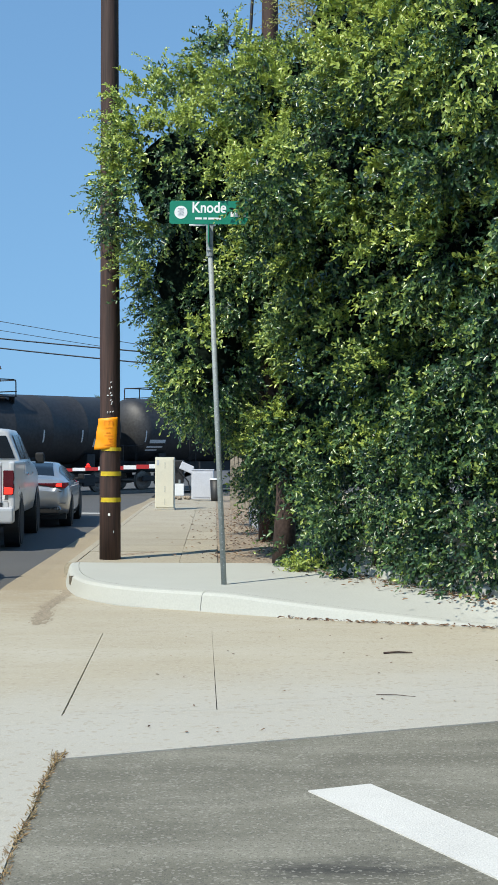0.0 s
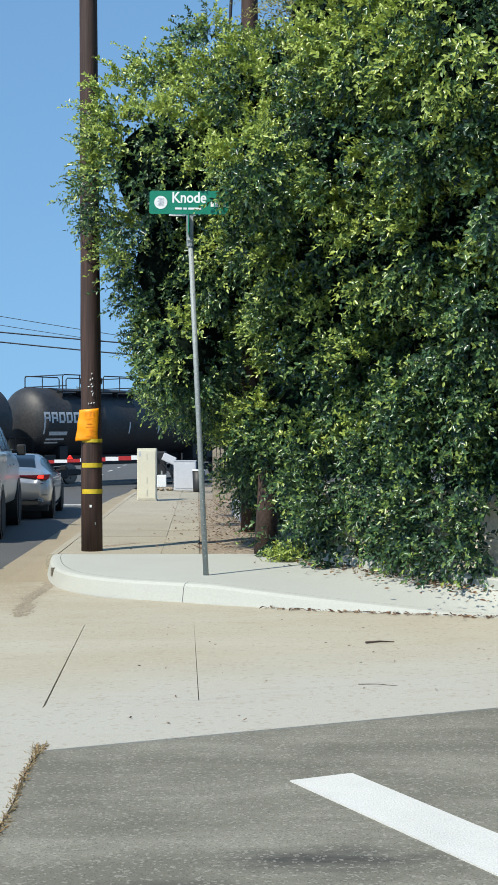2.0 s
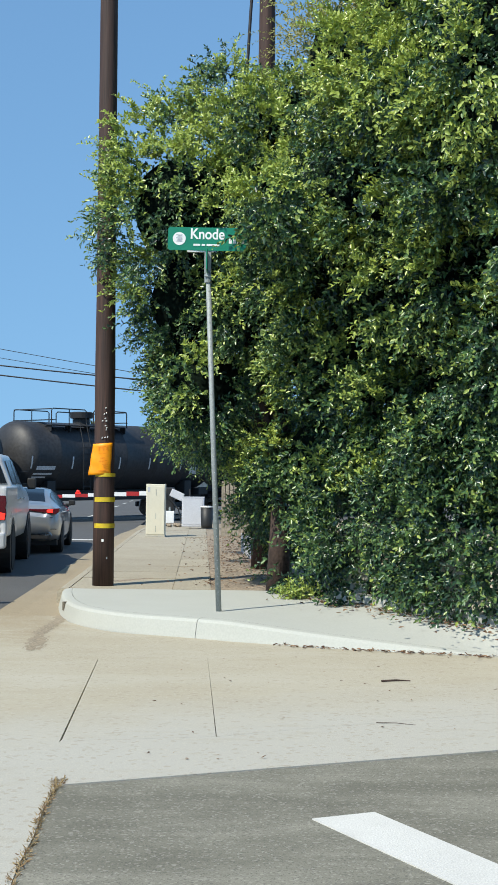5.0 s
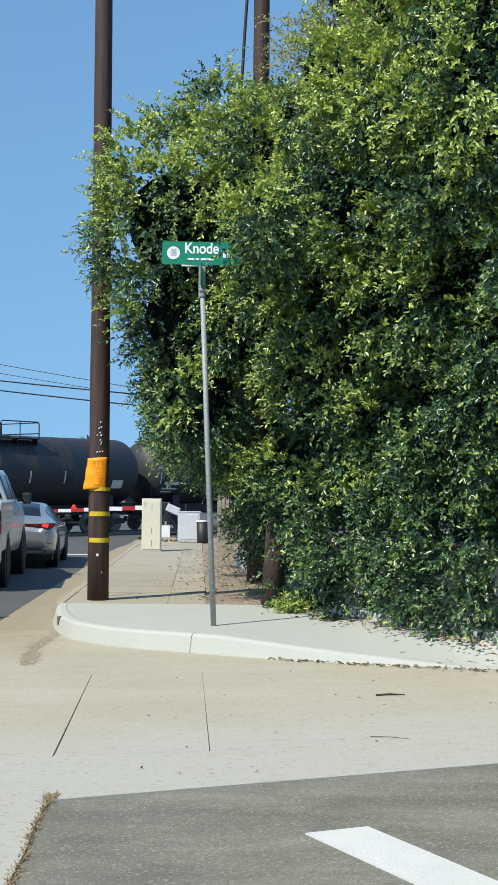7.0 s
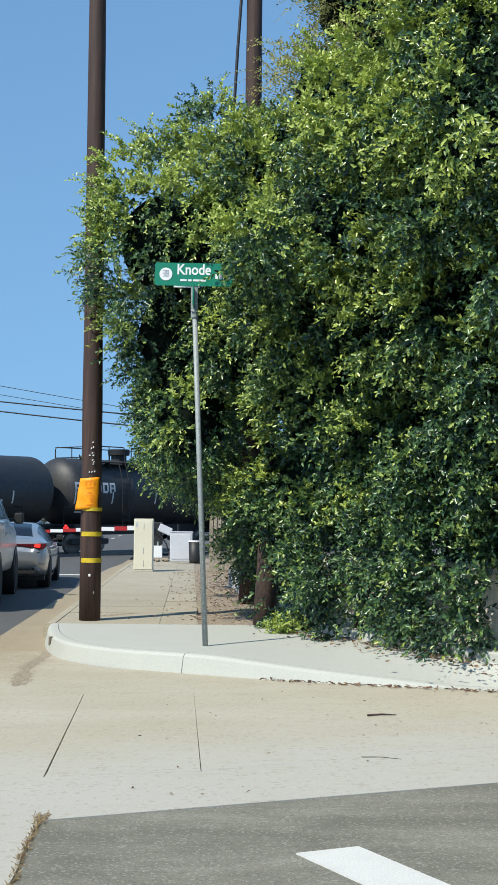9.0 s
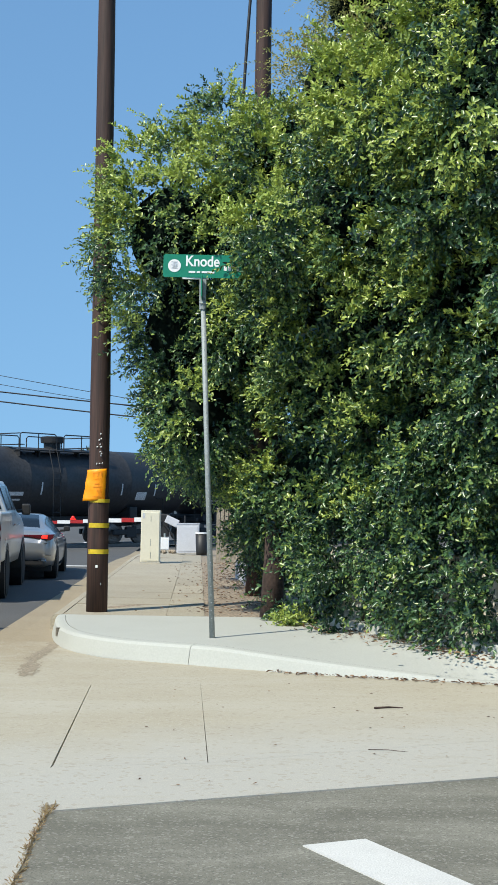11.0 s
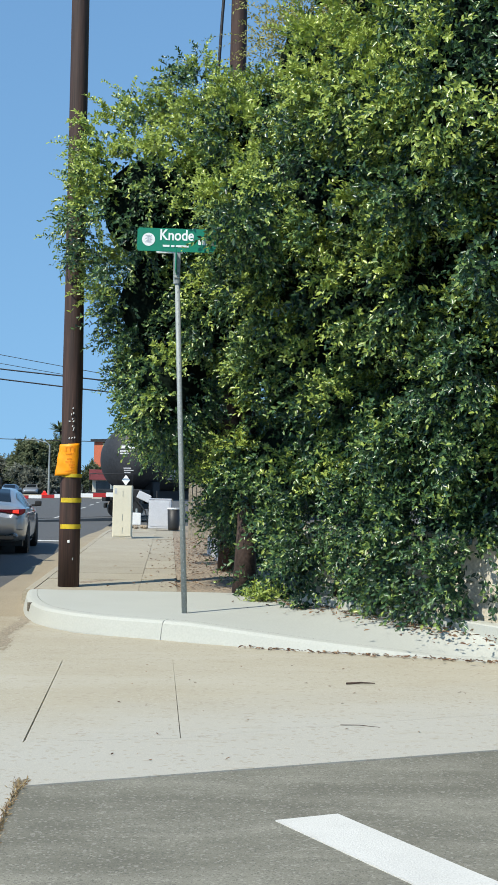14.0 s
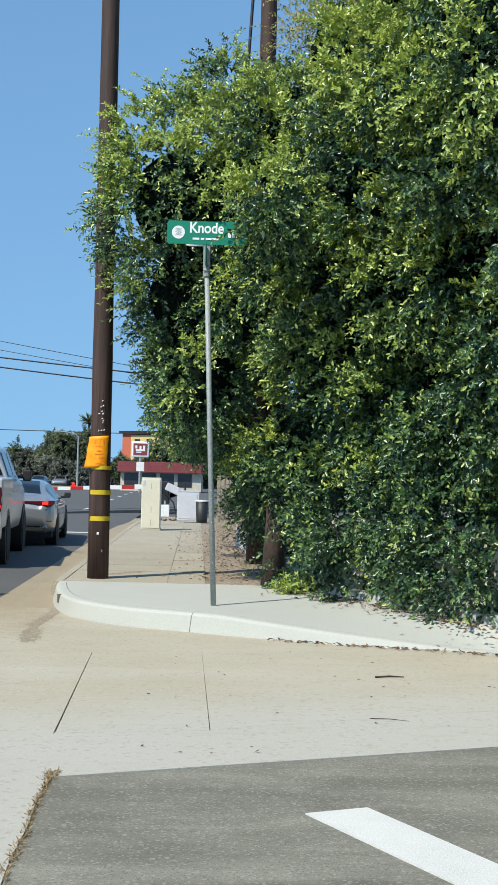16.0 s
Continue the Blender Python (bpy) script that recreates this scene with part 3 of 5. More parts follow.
# the older pavement: slabs with joints
pavement = tagged(new("pavement"), "older stained concrete pavement slabs along the street", "pavement", kind="structure")
rng = random.Random(4)
cuts = [15.0, 16.75, 17.9, 19.1, 20.9, 23.2, 26.2, 29.1, 32, 35, 38, 41, 44]
for a, b in zip(cuts, cuts[1:]):
    for x0, x1 in ((0.0, 1.25), (1.25, 1.72)):
        lift = rng.uniform(-0.004, 0.006)
        # the wide gap at 19.1 stands in for a shadow line across the slabs
        g = 0.022 if 19.1 in (a, b) and x0 > 0 else 0.008
        bm = bmesh.new()
        corners = [(walk_edge(a) + x0 + 0.003, a + g), (walk_edge(a) + x1 - 0.003, a + g), (walk_edge(b) + x1 - 0.003, b - g), (walk_edge(b) + x0 + 0.003, b - g)]
        tops = [level(y) + 0.18 + lift + rng.uniform(-0.004, 0.004) for _, y in corners]
        hi = [bm.verts.new((x, y, z)) for (x, y), z in zip(corners, tops)]
        lo = [bm.verts.new((x, y, level(y))) for x, y in corners]
        bm.faces.new(hi)
        for k in range(4):
            bm.faces.new((lo[k], lo[(k + 1) % 4], hi[(k + 1) % 4], hi[k]))
        link("paving_slab", bm, OLDCONC, pavement)
sheet("planting_strip", [[(walk_edge(y) + x, y, level(y) + 0.168 + 0.012 * math.sin(3 * y + 5 * x)) for x in (-0.005, 0.6, 1.2, 1.5, 1.9, 2.3, 2.8, 3.5, 6, 14)] for y in [14.985 + 0.7 * k for k in range(44)]], SOIL,
      label="dry brown soil littered with leaves under the hedge", category="soil")

# road paint
bm = bmesh.new()
prism(bm, [(0.27, 5.53), (0.885, 4.4), (2.0, 2.35), (2.3, 2.5), (0.98, 4.86), (0.56, 5.65)], -0.01, 0.0)
tagged(link("stop_bar", bm, MARKING), "worn white painted bar on the asphalt", "road marking", kind="structure")
bm = bmesh.new()
prism(bm, [(-6.7, 31.0), (-3.35, 31.0), (-3.35, 31.35), (-6.7, 31.35)], -0.01, 0.005)
tagged(link("crossing_stop_line", bm, MARKING), "white stop line before the railway crossing", "road marking", kind="structure")
for y in (10, 22, 57, 69, 81, 93, 105, 117, 129):
    x = -6.75 - 0.045 * (y - 50) if y > 40 else -6.6
    bm = bmesh.new()
    prism(bm, [(x, y), (x + 0.14, y), (x + 0.05, y + 4.0), (x - 0.09, y + 4.0)], level(y + 4) - 0.01, level(y) + 0.006)
    tagged(link("lane_dash", bm, MARKING), "white lane dash on the asphalt", "road marking", "lane dashes", kind="structure")

# the low wall behind the hedge, with a footing kerb
along = (WALL_B - WALL_A).normalized()
side = Vector((-along.y, along.x))
def wall_strip(name, a, b, back, depth, z0, z1, mat, label, category):
    bm = bmesh.new()
    n = side if side.y > 0 else -side
    pts = [a + n * back, b + n * back, b + n * (back + depth), a + n * (back + depth)]
    prism(bm, [tuple(p) for p in pts], z0, z1)
    bmesh.ops.recalc_face_normals(bm, faces=bm.faces)
    bmesh.ops.bevel(bm, geom=[e for e in bm.edges], offset=0.012, segments=1, affect="EDGES")
    return tagged(link(name, bm, mat), label, category, kind="structure")
wall_strip("wall_footing", WALL_A + along * 1.0, WALL_B + along * 3, 0.0, 0.2, 0.0, 0.27, NEWCONC, "low pale concrete edging in front of the wall", "edging")
wall_strip("garden_wall", WALL_A + along * 0.6, WALL_B + along * 3, 0.3, 0.2, 0.0, 1.05, PLASTER, "weathered cream plaster wall hidden behind the hedge", "wall")

# ---- poles, sign ----
def utility_pole(x, y, r0, r1, height, lean, label):
    pole = thing("utility_pole", pose(x, y, 0), label, "utility pole", "utility poles")
    bm = bmesh.new()
    path = [(lean * k / 12, 0.004 * math.sin(k), height * k / 12) for k in range(13)]
    tube(bm, path, [r0 + (r1 - r0) * k / 12 + 0.003 * math.sin(2.7 * k) for k in range(13)], 24)
    link("shaft", bm, POLEWOOD, pole, smooth=True)
    return pole


pole = utility_pole(-1.765, 15.8, 0.134, 0.098, 11.0, -0.06, "dark brown creosoted wooden utility pole with yellow bands")
place(pole, pose(-1.742, 15.55, 0.15))
for z0, z1 in ((0.745, 0.802), (1.072, 1.129)):
    bm = bmesh.new()
    spun(bm, [(z0, 0.12), (z0, 0.1345), (z1, 0.134), (z1, 0.12)], 28, Matrix.Rotation(-math.pi / 2, 4, "Y") @ Matrix.Scale(1, 4))
    band = link("reflective_band", bm, YELLOW, pole, "yellow reflective band")
bm = bmesh.new()
spun(bm, [(1.385, 0.12), (1.385, 0.133), (1.43, 0.133), (1.43, 0.12)], 28, Matrix.Rotation(-math.pi / 2, 4, "Y"))
link("reflective_band", bm, YELLOW, pole, "yellow reflective band")
rng = random.Random(7)
bm = bmesh.new()
for _ in range(13):
    a, z = rng.gauss(-1.45, 0.18), rng.uniform(1.85, 2.25)
    box(bm, -0.006, -0.006, -0.01, 0.006, 0.004, 0.01, m=pose(0.131 * math.cos(a), 0.131 * math.sin(a), z, rng.uniform(-40, 40), rng.uniform(0, 90), math.degrees(a) + 90))
tagged(link("paper_scraps", bm, WHITE, pole, "torn white paper scraps and staples"), kind="stuff")
bm = bmesh.new()
box(bm, -0.014, -0.142, 0.575, 0.014, -0.12, 0.607, 0.004)
link("pole_tag", bm, WHITE, pole, "small white metal tag")
bm = bmesh.new()
box(bm, 0.05, -0.13, 0.36, 0.06, -0.11, 0.39, 0.003)
link("pole_tag", bm, GALV, pole, "small metal tag")
# the orange notice, wrapped round the pole and curling off it
bm = bmesh.new()
rows = []
for i in range(13):
    z = 1.40 + 0.39 * i / 12
    rows.append([])
    for k in range(13):
        a = math.radians(-155 + 112 * k / 12)
        curl = 0.06 * max(0, 1 - k / 5) ** 2 * (1 - 0.6 * i / 12) + 0.003 * math.sin(1.1 * i + 0.6 * k)
        r = 0.137 + curl
        rows[-1].append(bm.verts.new((r * math.cos(a) - 0.02 * (1 - i / 12), r * math.sin(a), z + 0.02 * k / 12)))
for a, b in zip(rows, rows[1:]):
    for k in range(12):
        bm.faces.new((a[k], a[k + 1], b[k + 1], b[k]))
notice = tagged(link("notice", bm, ORANGE, smooth=True), "bright orange notice card wrapped round a wooden pole", "notice")
notice.matrix_basis = pose(-1.742, 15.55, 0.15)
solid = notice.modifiers.new("thickness", "SOLIDIFY")
solid.thickness = 0.002
def on_card(a, z):
    """A spot 2 mm off the card, at a turn in degrees and a height."""
    i, k = (z - 1.40) / 0.39 * 12, (a + 155) / 112 * 12
    r = 0.1425 + 0.06 * max(0, 1 - k / 5) ** 2 * (1 - 0.6 * i / 12) + 0.003 * math.sin(1.1 * i + 0.6 * k)
    a = math.radians(a)
    return r * math.cos(a) - 0.02 * (1 - i / 12), r * math.sin(a), z + 0.02 * k / 12


for z, a0, a1, tall in ((0.345, -112, -80, 0.007), (0.30, -118, -112, 0.05), (0.30, -96, -91, 0.055), (0.30, -76, -70, 0.05), (0.262, -115, -72, 0.007), (0.2, -106, -82, 0.012), (0.165, -112, -66, 0.008), (0.12, -92, -62, 0.012), (0.085, -84, -64, 0.012), (0.045, -112, -62, 0.012)):
    bm = bmesh.new()
    steps = [a0 + (a1 - a0) * k / 4 for k in range(5)]
    low, high = [bm.verts.new(on_card(a, 1.40 + z)) for a in steps], [bm.verts.new(on_card(a, 1.40 + z + tall)) for a in steps]
    for k in range(4):
        bm.faces.new((low[k], low[k + 1], high[k + 1], high[k]))
    link("text_bar", bm, INK, notice)

pole_b = utility_pole(0.3, 19.0, 0.15, 0.115, 12.0, 0.0, "brown wooden utility pole rising behind the hedge")
pole_b.matrix_basis = pose(0.3, 19.0, 0.16)
bm = bmesh.new()
tube(bm, [(-0.36, -0.1, 7.0), (-0.3, -0.12, 7.8), (-0.26, -0.12, 8.6), (-0.2, -0.1, 9.6), (-0.12, -0.1, 11)], 0.024, 8)
link("riser_cable", bm, CABLE, pole_b, "black cable", smooth=True)

sign = thing("street_sign", pose(-0.245, 12.5, 0.125), "green street name sign on a thin galvanised steel post", "street sign")
bm = bmesh.new()
tube(bm, [(0, 0, 0), (-0.08, 0, 1.75), (-0.157, 0, 3.5)], [0.028, 0.027, 0.026], 14)
link("post", bm, GALV, sign, smooth=True)
bm = bmesh.new()
for k in range(40):
    z = 0.25 + 0.08 * k
    box(bm, -0.003 - 0.045 * z, -0.0285, z, 0.004 - 0.045 * z, -0.02, z + 0.008)
tagged(link("punched_hole", bm, GREYSEAL, sign), kind="stuff")
bm = bmesh.new()
box(bm, -0.031, -0.031, 0.0, 0.031, 0.031, 0.06, 0.006)
link("base_sleeve", bm, GALV, sign)
bm = bmesh.new()
tube(bm, [(-0.157, 0, 3.38), (-0.16, 0, 3.47)], 0.036, 12)
tube(bm, [(-0.125, -0.04, 3.44), (-0.19, -0.04, 3.44)], 0.008, 8)
box(bm, -0.195, -0.018, 3.47, -0.125, 0.018, 3.71, 0.006)
link("bracket", bm, GALV, sign)
bm = bmesh.new()
box(bm, -0.171, -0.3, 3.47, -0.159, 0.3, 3.68, 0.003)
link("cross_blade", bm, GREEN, sign, "green blade seen edge on")
bm = bmesh.new()
box(bm, -0.37, -0.014, 3.69, -0.1, 0.014, 3.73, 0.004)
link("blade_clamp", bm, WHITE, sign, "pale metal clamp")
TILT = pose(-0.57, 0, 3.71, 0, 0.9, -3)
bm = bmesh.new()
box(bm, 0, -0.004, 0, 0.8, 0.004, 0.235)
bmesh.ops.bevel(bm, geom=[e for e in bm.edges if abs(e.verts[0].co.y - e.verts[1].co.y) > 0.006], offset=0.012, segments=3, affect="EDGES")
bmesh.ops.transform(bm, matrix=TILT, verts=bm.verts)
blade = link("blade", bm, GREEN, sign, "green reflective blade")
lettering("street_name", "Knode", 0.145, WHITE, blade, TILT @ pose(0.225, -0.0045, 0.087, 90, 0, 0) @ Matrix.Diagonal((0.9, 1.05, 1, 1)))
bm = bmesh.new()
spun(bm, [(0, 0.066), (0.003, 0.066)], 32, TILT @ pose(0.115, -0.004, 0.117, 0, 0, -90))
link("seal_disc", bm, WHITE, blade)
bm = bmesh.new()
for a in range(7):
    box(bm, -0.032 + 0.008 * (a % 3), -0.009, -0.03 + 0.011 * a, 0.032 - 0.006 * (a % 2), -0.0075, -0.023 + 0.011 * a, m=TILT @ pose(0.115, 0, 0.117))
link("seal_print", bm, GREYSEAL, blade)
for a, b in ((0.262, 0.33), (0.345, 0.38), (0.395, 0.525)):
    bm = bmesh.new()
    box(bm, a, -0.0075, 0.046, b, -0.0045, 0.066, m=TILT)
    link("small_text_bar", bm, WHITE, blade)
for k in range(4):
    bm = bmesh.new()
    box(bm, 0.62 + 0.042 * k, -0.0075, 0.075, 0.65 + 0.042 * k, -0.0045, 0.125, m=TILT)
    link("block_number_bar", bm, WHITE, blade)

# ---- roadside boxes ----
cabinet = thing("utility_cabinet", pose(-2.0, 29.5, 0.175), "tall cream painted steel utility cabinet on the pavement", "utility cabinet")
bm = bmesh.new()
box(bm, -0.225, -0.2, 0.03, 0.225, 0.2, 1.25, 0.012)
link("body", bm, CREAM, cabinet)
bm = bmesh.new()
box(bm, -0.21, -0.212, 0.06, 0.21, -0.2, 1.2, 0.006)
link("door", bm, CREAM, cabinet)
bm = bmesh.new()
box(bm, -0.24, -0.22, 0, 0.24, 0.22, 0.035, 0.006)
link("plinth", bm, APRON, cabinet)
for z in (0.12, 0.42, 0.98):
    bm = bmesh.new()
    box(bm, 0.005, -0.219, z, 0.015, -0.211, z + 0.15, 0.002)
    link("hinge", bm, GALV, cabinet)
bm = bmesh.new()
box(bm, -0.185, -0.2165, 1.06, -0.13, -0.2115, 1.18)
link("label_plate", bm, GREYSEAL, cabinet, "small grey label plate")

relay = thing("relay_case", pose(-1.35, 36.2, 0.17), "pale grey steel relay case beside the railway crossing", "relay case")
bm = bmesh.new()
box(bm, -0.32, -0.3, 0.02, 0.32, 0.3, 0.86, 0.02)
link("body", bm, PALEBOX, relay)
bm = bmesh.new()
prism(bm, [(-0.33, -0.31), (0.33, -0.31), (0.33, 0.31), (-0.33, 0.31)], 0.86, 0.885)
link("roof", bm, PALEBOX, relay)
bm = bmesh.new()
box(bm, -0.27, -0.31, 0.08, 0.27, -0.3, 0.8, 0.006)
link("door", bm, PALEBOX, relay)
jbox = thing("junction_box", pose(-2.15, 38.3, 0.16), "small white junction box on a short post", "junction box")
bm = bmesh.new()
box(bm, -0.14, -0.08, 0.05, 0.14, 0.08, 0.42, 0.015)
link("body", bm, WHITE, jbox)
bm = bmesh.new()
tube(bm, [(0, 0, -0.05), (0, 0, 0.55)], 0.03, 10)
link("post", bm, GALV, jbox)
bin_ = thing("litter_bin", pose(-0.93, 35.3, 0.17), "dark round litter bin with a pale lid", "litter bin")
bm = bmesh.new()
tube(bm, [(0, 0, 0), (0, 0, 0.1), (0, 0, 0.6)], [0.15, 0.16, 0.18], 16)
link("body", bm, TRIM, bin_, smooth=True)
bm = bmesh.new()
tube(bm, [(0, 0, 0.6), (0, 0, 0.64)], 0.19, 16)
link("lid", bm, WHITE, bin_)
fence = thing("fence", pose(-0.45, 30.0, 0.16), "weathered grey timber fence behind the hedge", "fence")
for k in range(16):
    bm = bmesh.new()
    box(bm, 0.1 * k, -0.012, 0, 0.1 * k + 0.085, 0.012, 1.35 + 0.02 * (k % 3), 0.004)
    link("slat", bm, GREYWOOD, fence)
for z in (0.3, 1.0):
    bm = bmesh.new()
    box(bm, 0, 0.014, z, 1.6, 0.05, z + 0.08)
    link("rail", bm, GREYWOOD, fence)
pickets = thing("picket_fence", pose(0.02, 23.6, 0.16, 0, 0, -86), "low white picket fence at the foot of the hedge", "fence")
for k in range(22):
    bm = bmesh.new()
    box(bm, 0.16 * k, -0.01, 0, 0.16 * k + 0.07, 0.01, 0.36, 0.004, 1)
    link("slat", bm, PALEBOX, pickets)
for z in (0.08, 0.24):
    bm = bmesh.new()
    box(bm, 0, 0.012, z, 3.5, 0.03, z + 0.05)
    link("rail", bm, PALEBOX, pickets)
# rocks and debris at the foot of the boxes
rng = random.Random(11)
for _ in range(9):
    bm = bmesh.new()
    bmesh.ops.create_icosphere(bm, subdivisions=2, radius=rng.uniform(0.05, 0.11))
    for v in bm.verts:
        v.co *= 1 + 0.35 * noise.noise(v.co * 12 + Vector((rng.random(), 0, 0)))
        v.co.z *= 0.7
    rock = tagged(link("rock", bm, SOIL, smooth=True), "small dark rock beside the junction box", "rock", "rocks")
    rock.matrix_basis = pose(rng.uniform(-2.3, -1.7), rng.uniform(37.4, 38.1), 0.17)

# ---- railway crossing ----
gate = thing("crossing_gate", pose(-2.35, 41.0, 0.0), "lowered red and white striped railway crossing gate", "crossing gate")
bm = bmesh.new()
tube(bm, [(0, 0, 0), (0, 0, 1.3)], 0.07, 12)
link("mast", bm, GALV, gate, smooth=True)
bm = bmesh.new()
box(bm, -0.2, -0.22, 0.55, 0.2, 0.22, 1.3, 0.04)
link("mechanism", bm, BLACK, gate)
bm = bmesh.new()
box(bm, -0.05, -0.34, -0.12, 0.4, -0.3, 0.14, 0.03, 2, pose(0.14, 0, 1.12, 0, 24, 0))
link("counterweight", bm, PALEBOX, gate, "pale grey counterweight plate")
bm = bmesh.new()
tube(bm, [(0, -0.3, 1.0), (0.35, -0.3, 0.6), (0.5, -0.3, 0.0)], 0.025, 8)
tube(bm, [(0.75, -0.25, 0.0), (0.72, -0.25, 1.25)], 0.03, 8)
link("brace", bm, TRIM, gate)
for k in range(9):
    x1, x0 = -0.1 - 0.42 * k, -0.1 - 0.42 * (k + 1)
    bm = bmesh.new()
    h = 0.095 - 0.004 * k
    slope = 0.048
    box(bm, x0, -0.32, 1.16 - h + slope * x0 - 0.0, x1, -0.29, 1.16 + h * 0.6 + slope * x0, 0.003)
    link("arm_stripe", bm, WHITE if k % 2 else REDPAINT, gate, "white arm section" if k % 2 else "red arm section")
for x in (-2.95,):
    bm = bmesh.new()
    bmesh.ops.create_uvsphere(bm, u_segments=14, v_segments=8, radius=0.055)
    box(bm, -0.09, -0.03, -0.08, 0.09, 0.05, -0.03, 0.01)
    link("arm_lamp", bm, SIGNAL, gate, "glowing red lamp", at=pose(x, -0.3, 1.27 + 0.048 * x))
TRACK_AT, TRACK_WAY, GRADE = Vector((-8.07, 51.5)), Vector((0.625, 0.781)).normalized(), 0.012
TRACK_TURN = math.degrees(math.atan2(TRACK_WAY.y, TRACK_WAY.x))
RAIL_Z = -0.13
track = thing("railway_track", pose(TRACK_AT.x, TRACK_AT.y, RAIL_Z, 0, -math.degrees(GRADE), TRACK_TURN), "single railway track crossing the street", "railway track", kind="structure")
for y in (-0.7175, 0.7175):
    bm = bmesh.new()
    box(bm, -250, y - 0.036, -0.12, 250, y + 0.036, 0.0)
    link("rail", bm, STEEL, track)
bm = bmesh.new()
box(bm, -250, -0.62, -0.1, 250, 0.62, -0.012)
link("crossing_panel", bm, ROAD, track)


# ---- tank cars ----
SHORT = 0.915


def tank_car(lettered, shift, marked):
    car = new("tank_car")
    bm = bmesh.new()
    R, L = 1.42, 6.3
    prof = [(-L + 0.8 * (1 - math.cos(a)), max(R * math.sin(a), 0.02)) for a in (math.pi / 2 * k / 10 for k in range(11))]
    mids = []
    for x in (-4.2, -2.1, 0, 2.1, 4.2):
        mids += [(x - 0.03, R), (x - 0.02, R + 0.006), (x + 0.02, R + 0.006), (x + 0.03, R)]
    spun(bm, prof + mids + [(-x, r) for x, r in prof[::-1]], 56, pose(0, 0, 2.62))
    link("tank", bm, TANK, car, smooth=True)
    bm = bmesh.new()
    box(bm, -6.75, -0.3, 0.75, 6.75, 0.3, 1.2, 0.03)
    for s in (-1, 1):
        box(bm, s * 5.6 - 0.35, -1.35, 0.95, s * 5.6 + 0.35, 1.35, 1.25, 0.03)
        box(bm, s * 4.6 - 0.25, -1.2, 0.9, s * 4.6 + 0.25, 1.2, 1.6, 0.04)
        box(bm, s * 6.5 - 0.1, -1.4, 0.95, s * 6.5 + 0.1, 1.4, 1.1, 0.02)
    link("underframe", bm, BLACK, car)
    for s in (-1, 1):
        bm = bmesh.new()
        box(bm, s * 6.85 - 0.2, -0.12, 0.72, s * 6.85 + 0.2, 0.12, 0.98, 0.03)
        link("coupler", bm, BLACK, car)
        bm = bmesh.new()
        for y in (-1.3, 1.3):
            tube(bm, [(s * 6.55, y, 1.1), (s * 6.55, y, 1.95), (s * 6.1, y, 1.98)], 0.022, 6)
        tube(bm, [(s * 6.55, -1.3, 1.95), (s * 6.55, 1.3, 1.95)], 0.022, 6)
        link("end_handrail", bm, BLACK, car)
        for y in (-1.02, 1.02):
            bm = bmesh.new()
            box(bm, s * 4.6 - 1.2, y - 0.07, 0.38, s * 4.6 + 1.2, y + 0.07, 0.62, 0.05)
            box(bm, s * 4.6 - 0.35, y - 0.08, 0.25, s * 4.6 + 0.35, y + 0.08, 0.75, 0.05)
            link("truck_frame", bm, BLACK, car)
    for x in (-5.475, -3.725, 3.725, 5.475):
        bm = bmesh.new()
        turn = pose(0, 0, 0, 0, 0, 90)
        spun(bm, [(-0.75, 0.05), (-0.75, 0.3), (-0.73, 0.42), (-0.66, 0.42), (-0.645, 0.45), (-0.63, 0.45), (-0.62, 0.3), (-0.61, 0.09), (0.61, 0.09), (0.62, 0.3), (0.63, 0.45), (0.645, 0.45), (0.66, 0.42), (0.73, 0.42), (0.75, 0.3), (0.75, 0.05)], 24, turn)
        for a in (0.5, 2.6, 4.7):
            for y in (-0.76, 0.76):
                box(bm, 0.18 * math.cos(a) - 0.04, y - 0.015, 0.18 * math.sin(a) - 0.04, 0.18 * math.cos(a) + 0.04, y + 0.015, 0.18 * math.sin(a) + 0.04)
        w = link("wheelset", bm, STEEL, car, at=pose(x, 0, 0.42))
    bm = bmesh.new()
    for y in (-0.95, 0.95):
        box(bm, -1.88, y - 0.22, 3.87, 2.98, y + 0.22, 3.9)
        for x in (-1.8, -0.65, 0.55, 1.75, 2.9):
            box(bm, x - 0.02, y - 0.15, 3.62, x + 0.02, y + 0.15, 3.87)
    box(bm, -1.88, -1.17, 4.08, -1.6, 1.17, 4.11)
    box(bm, 2.7, -1.17, 4.08, 2.98, 1.17, 4.11)
    link("walkway", bm, BLACK, car)
    for y in (-1.14, 1.14):
        for a, b in ((-1.85, 0.3), (0.75, 2.95)):
            bm = bmesh.new()
            tube(bm, [(a, y, 3.9), (a, y, 4.48), (a + 0.1, y, 4.56), (b - 0.1, y, 4.56), (b, y, 4.48), (b, y, 3.9)], 0.026, 6)
            x = a + (b - a) * 0.5
            tube(bm, [(x, y, 3.9), (x, y, 4.56)], 0.022, 6)
            link("handrail", bm, BLACK, car)
    for x in (-1.85, 2.95):
        bm = bmesh.new()
        tube(bm, [(x, -1.14, 4.54), (x, 1.14, 4.54)], 0.024, 6)
        link("end_rail", bm, BLACK, car)
    bm = bmesh.new()
    tube(bm, [(1.2, 0, 3.9), (1.2, 0, 4.25), (1.2, 0, 4.27), (1.2, 0, 4.5), (1.2, 0, 4.54)], [0.36, 0.36, 0.5, 0.52, 0.44], 24)
    link("manway_dome", bm, BLACK, car, smooth=False)
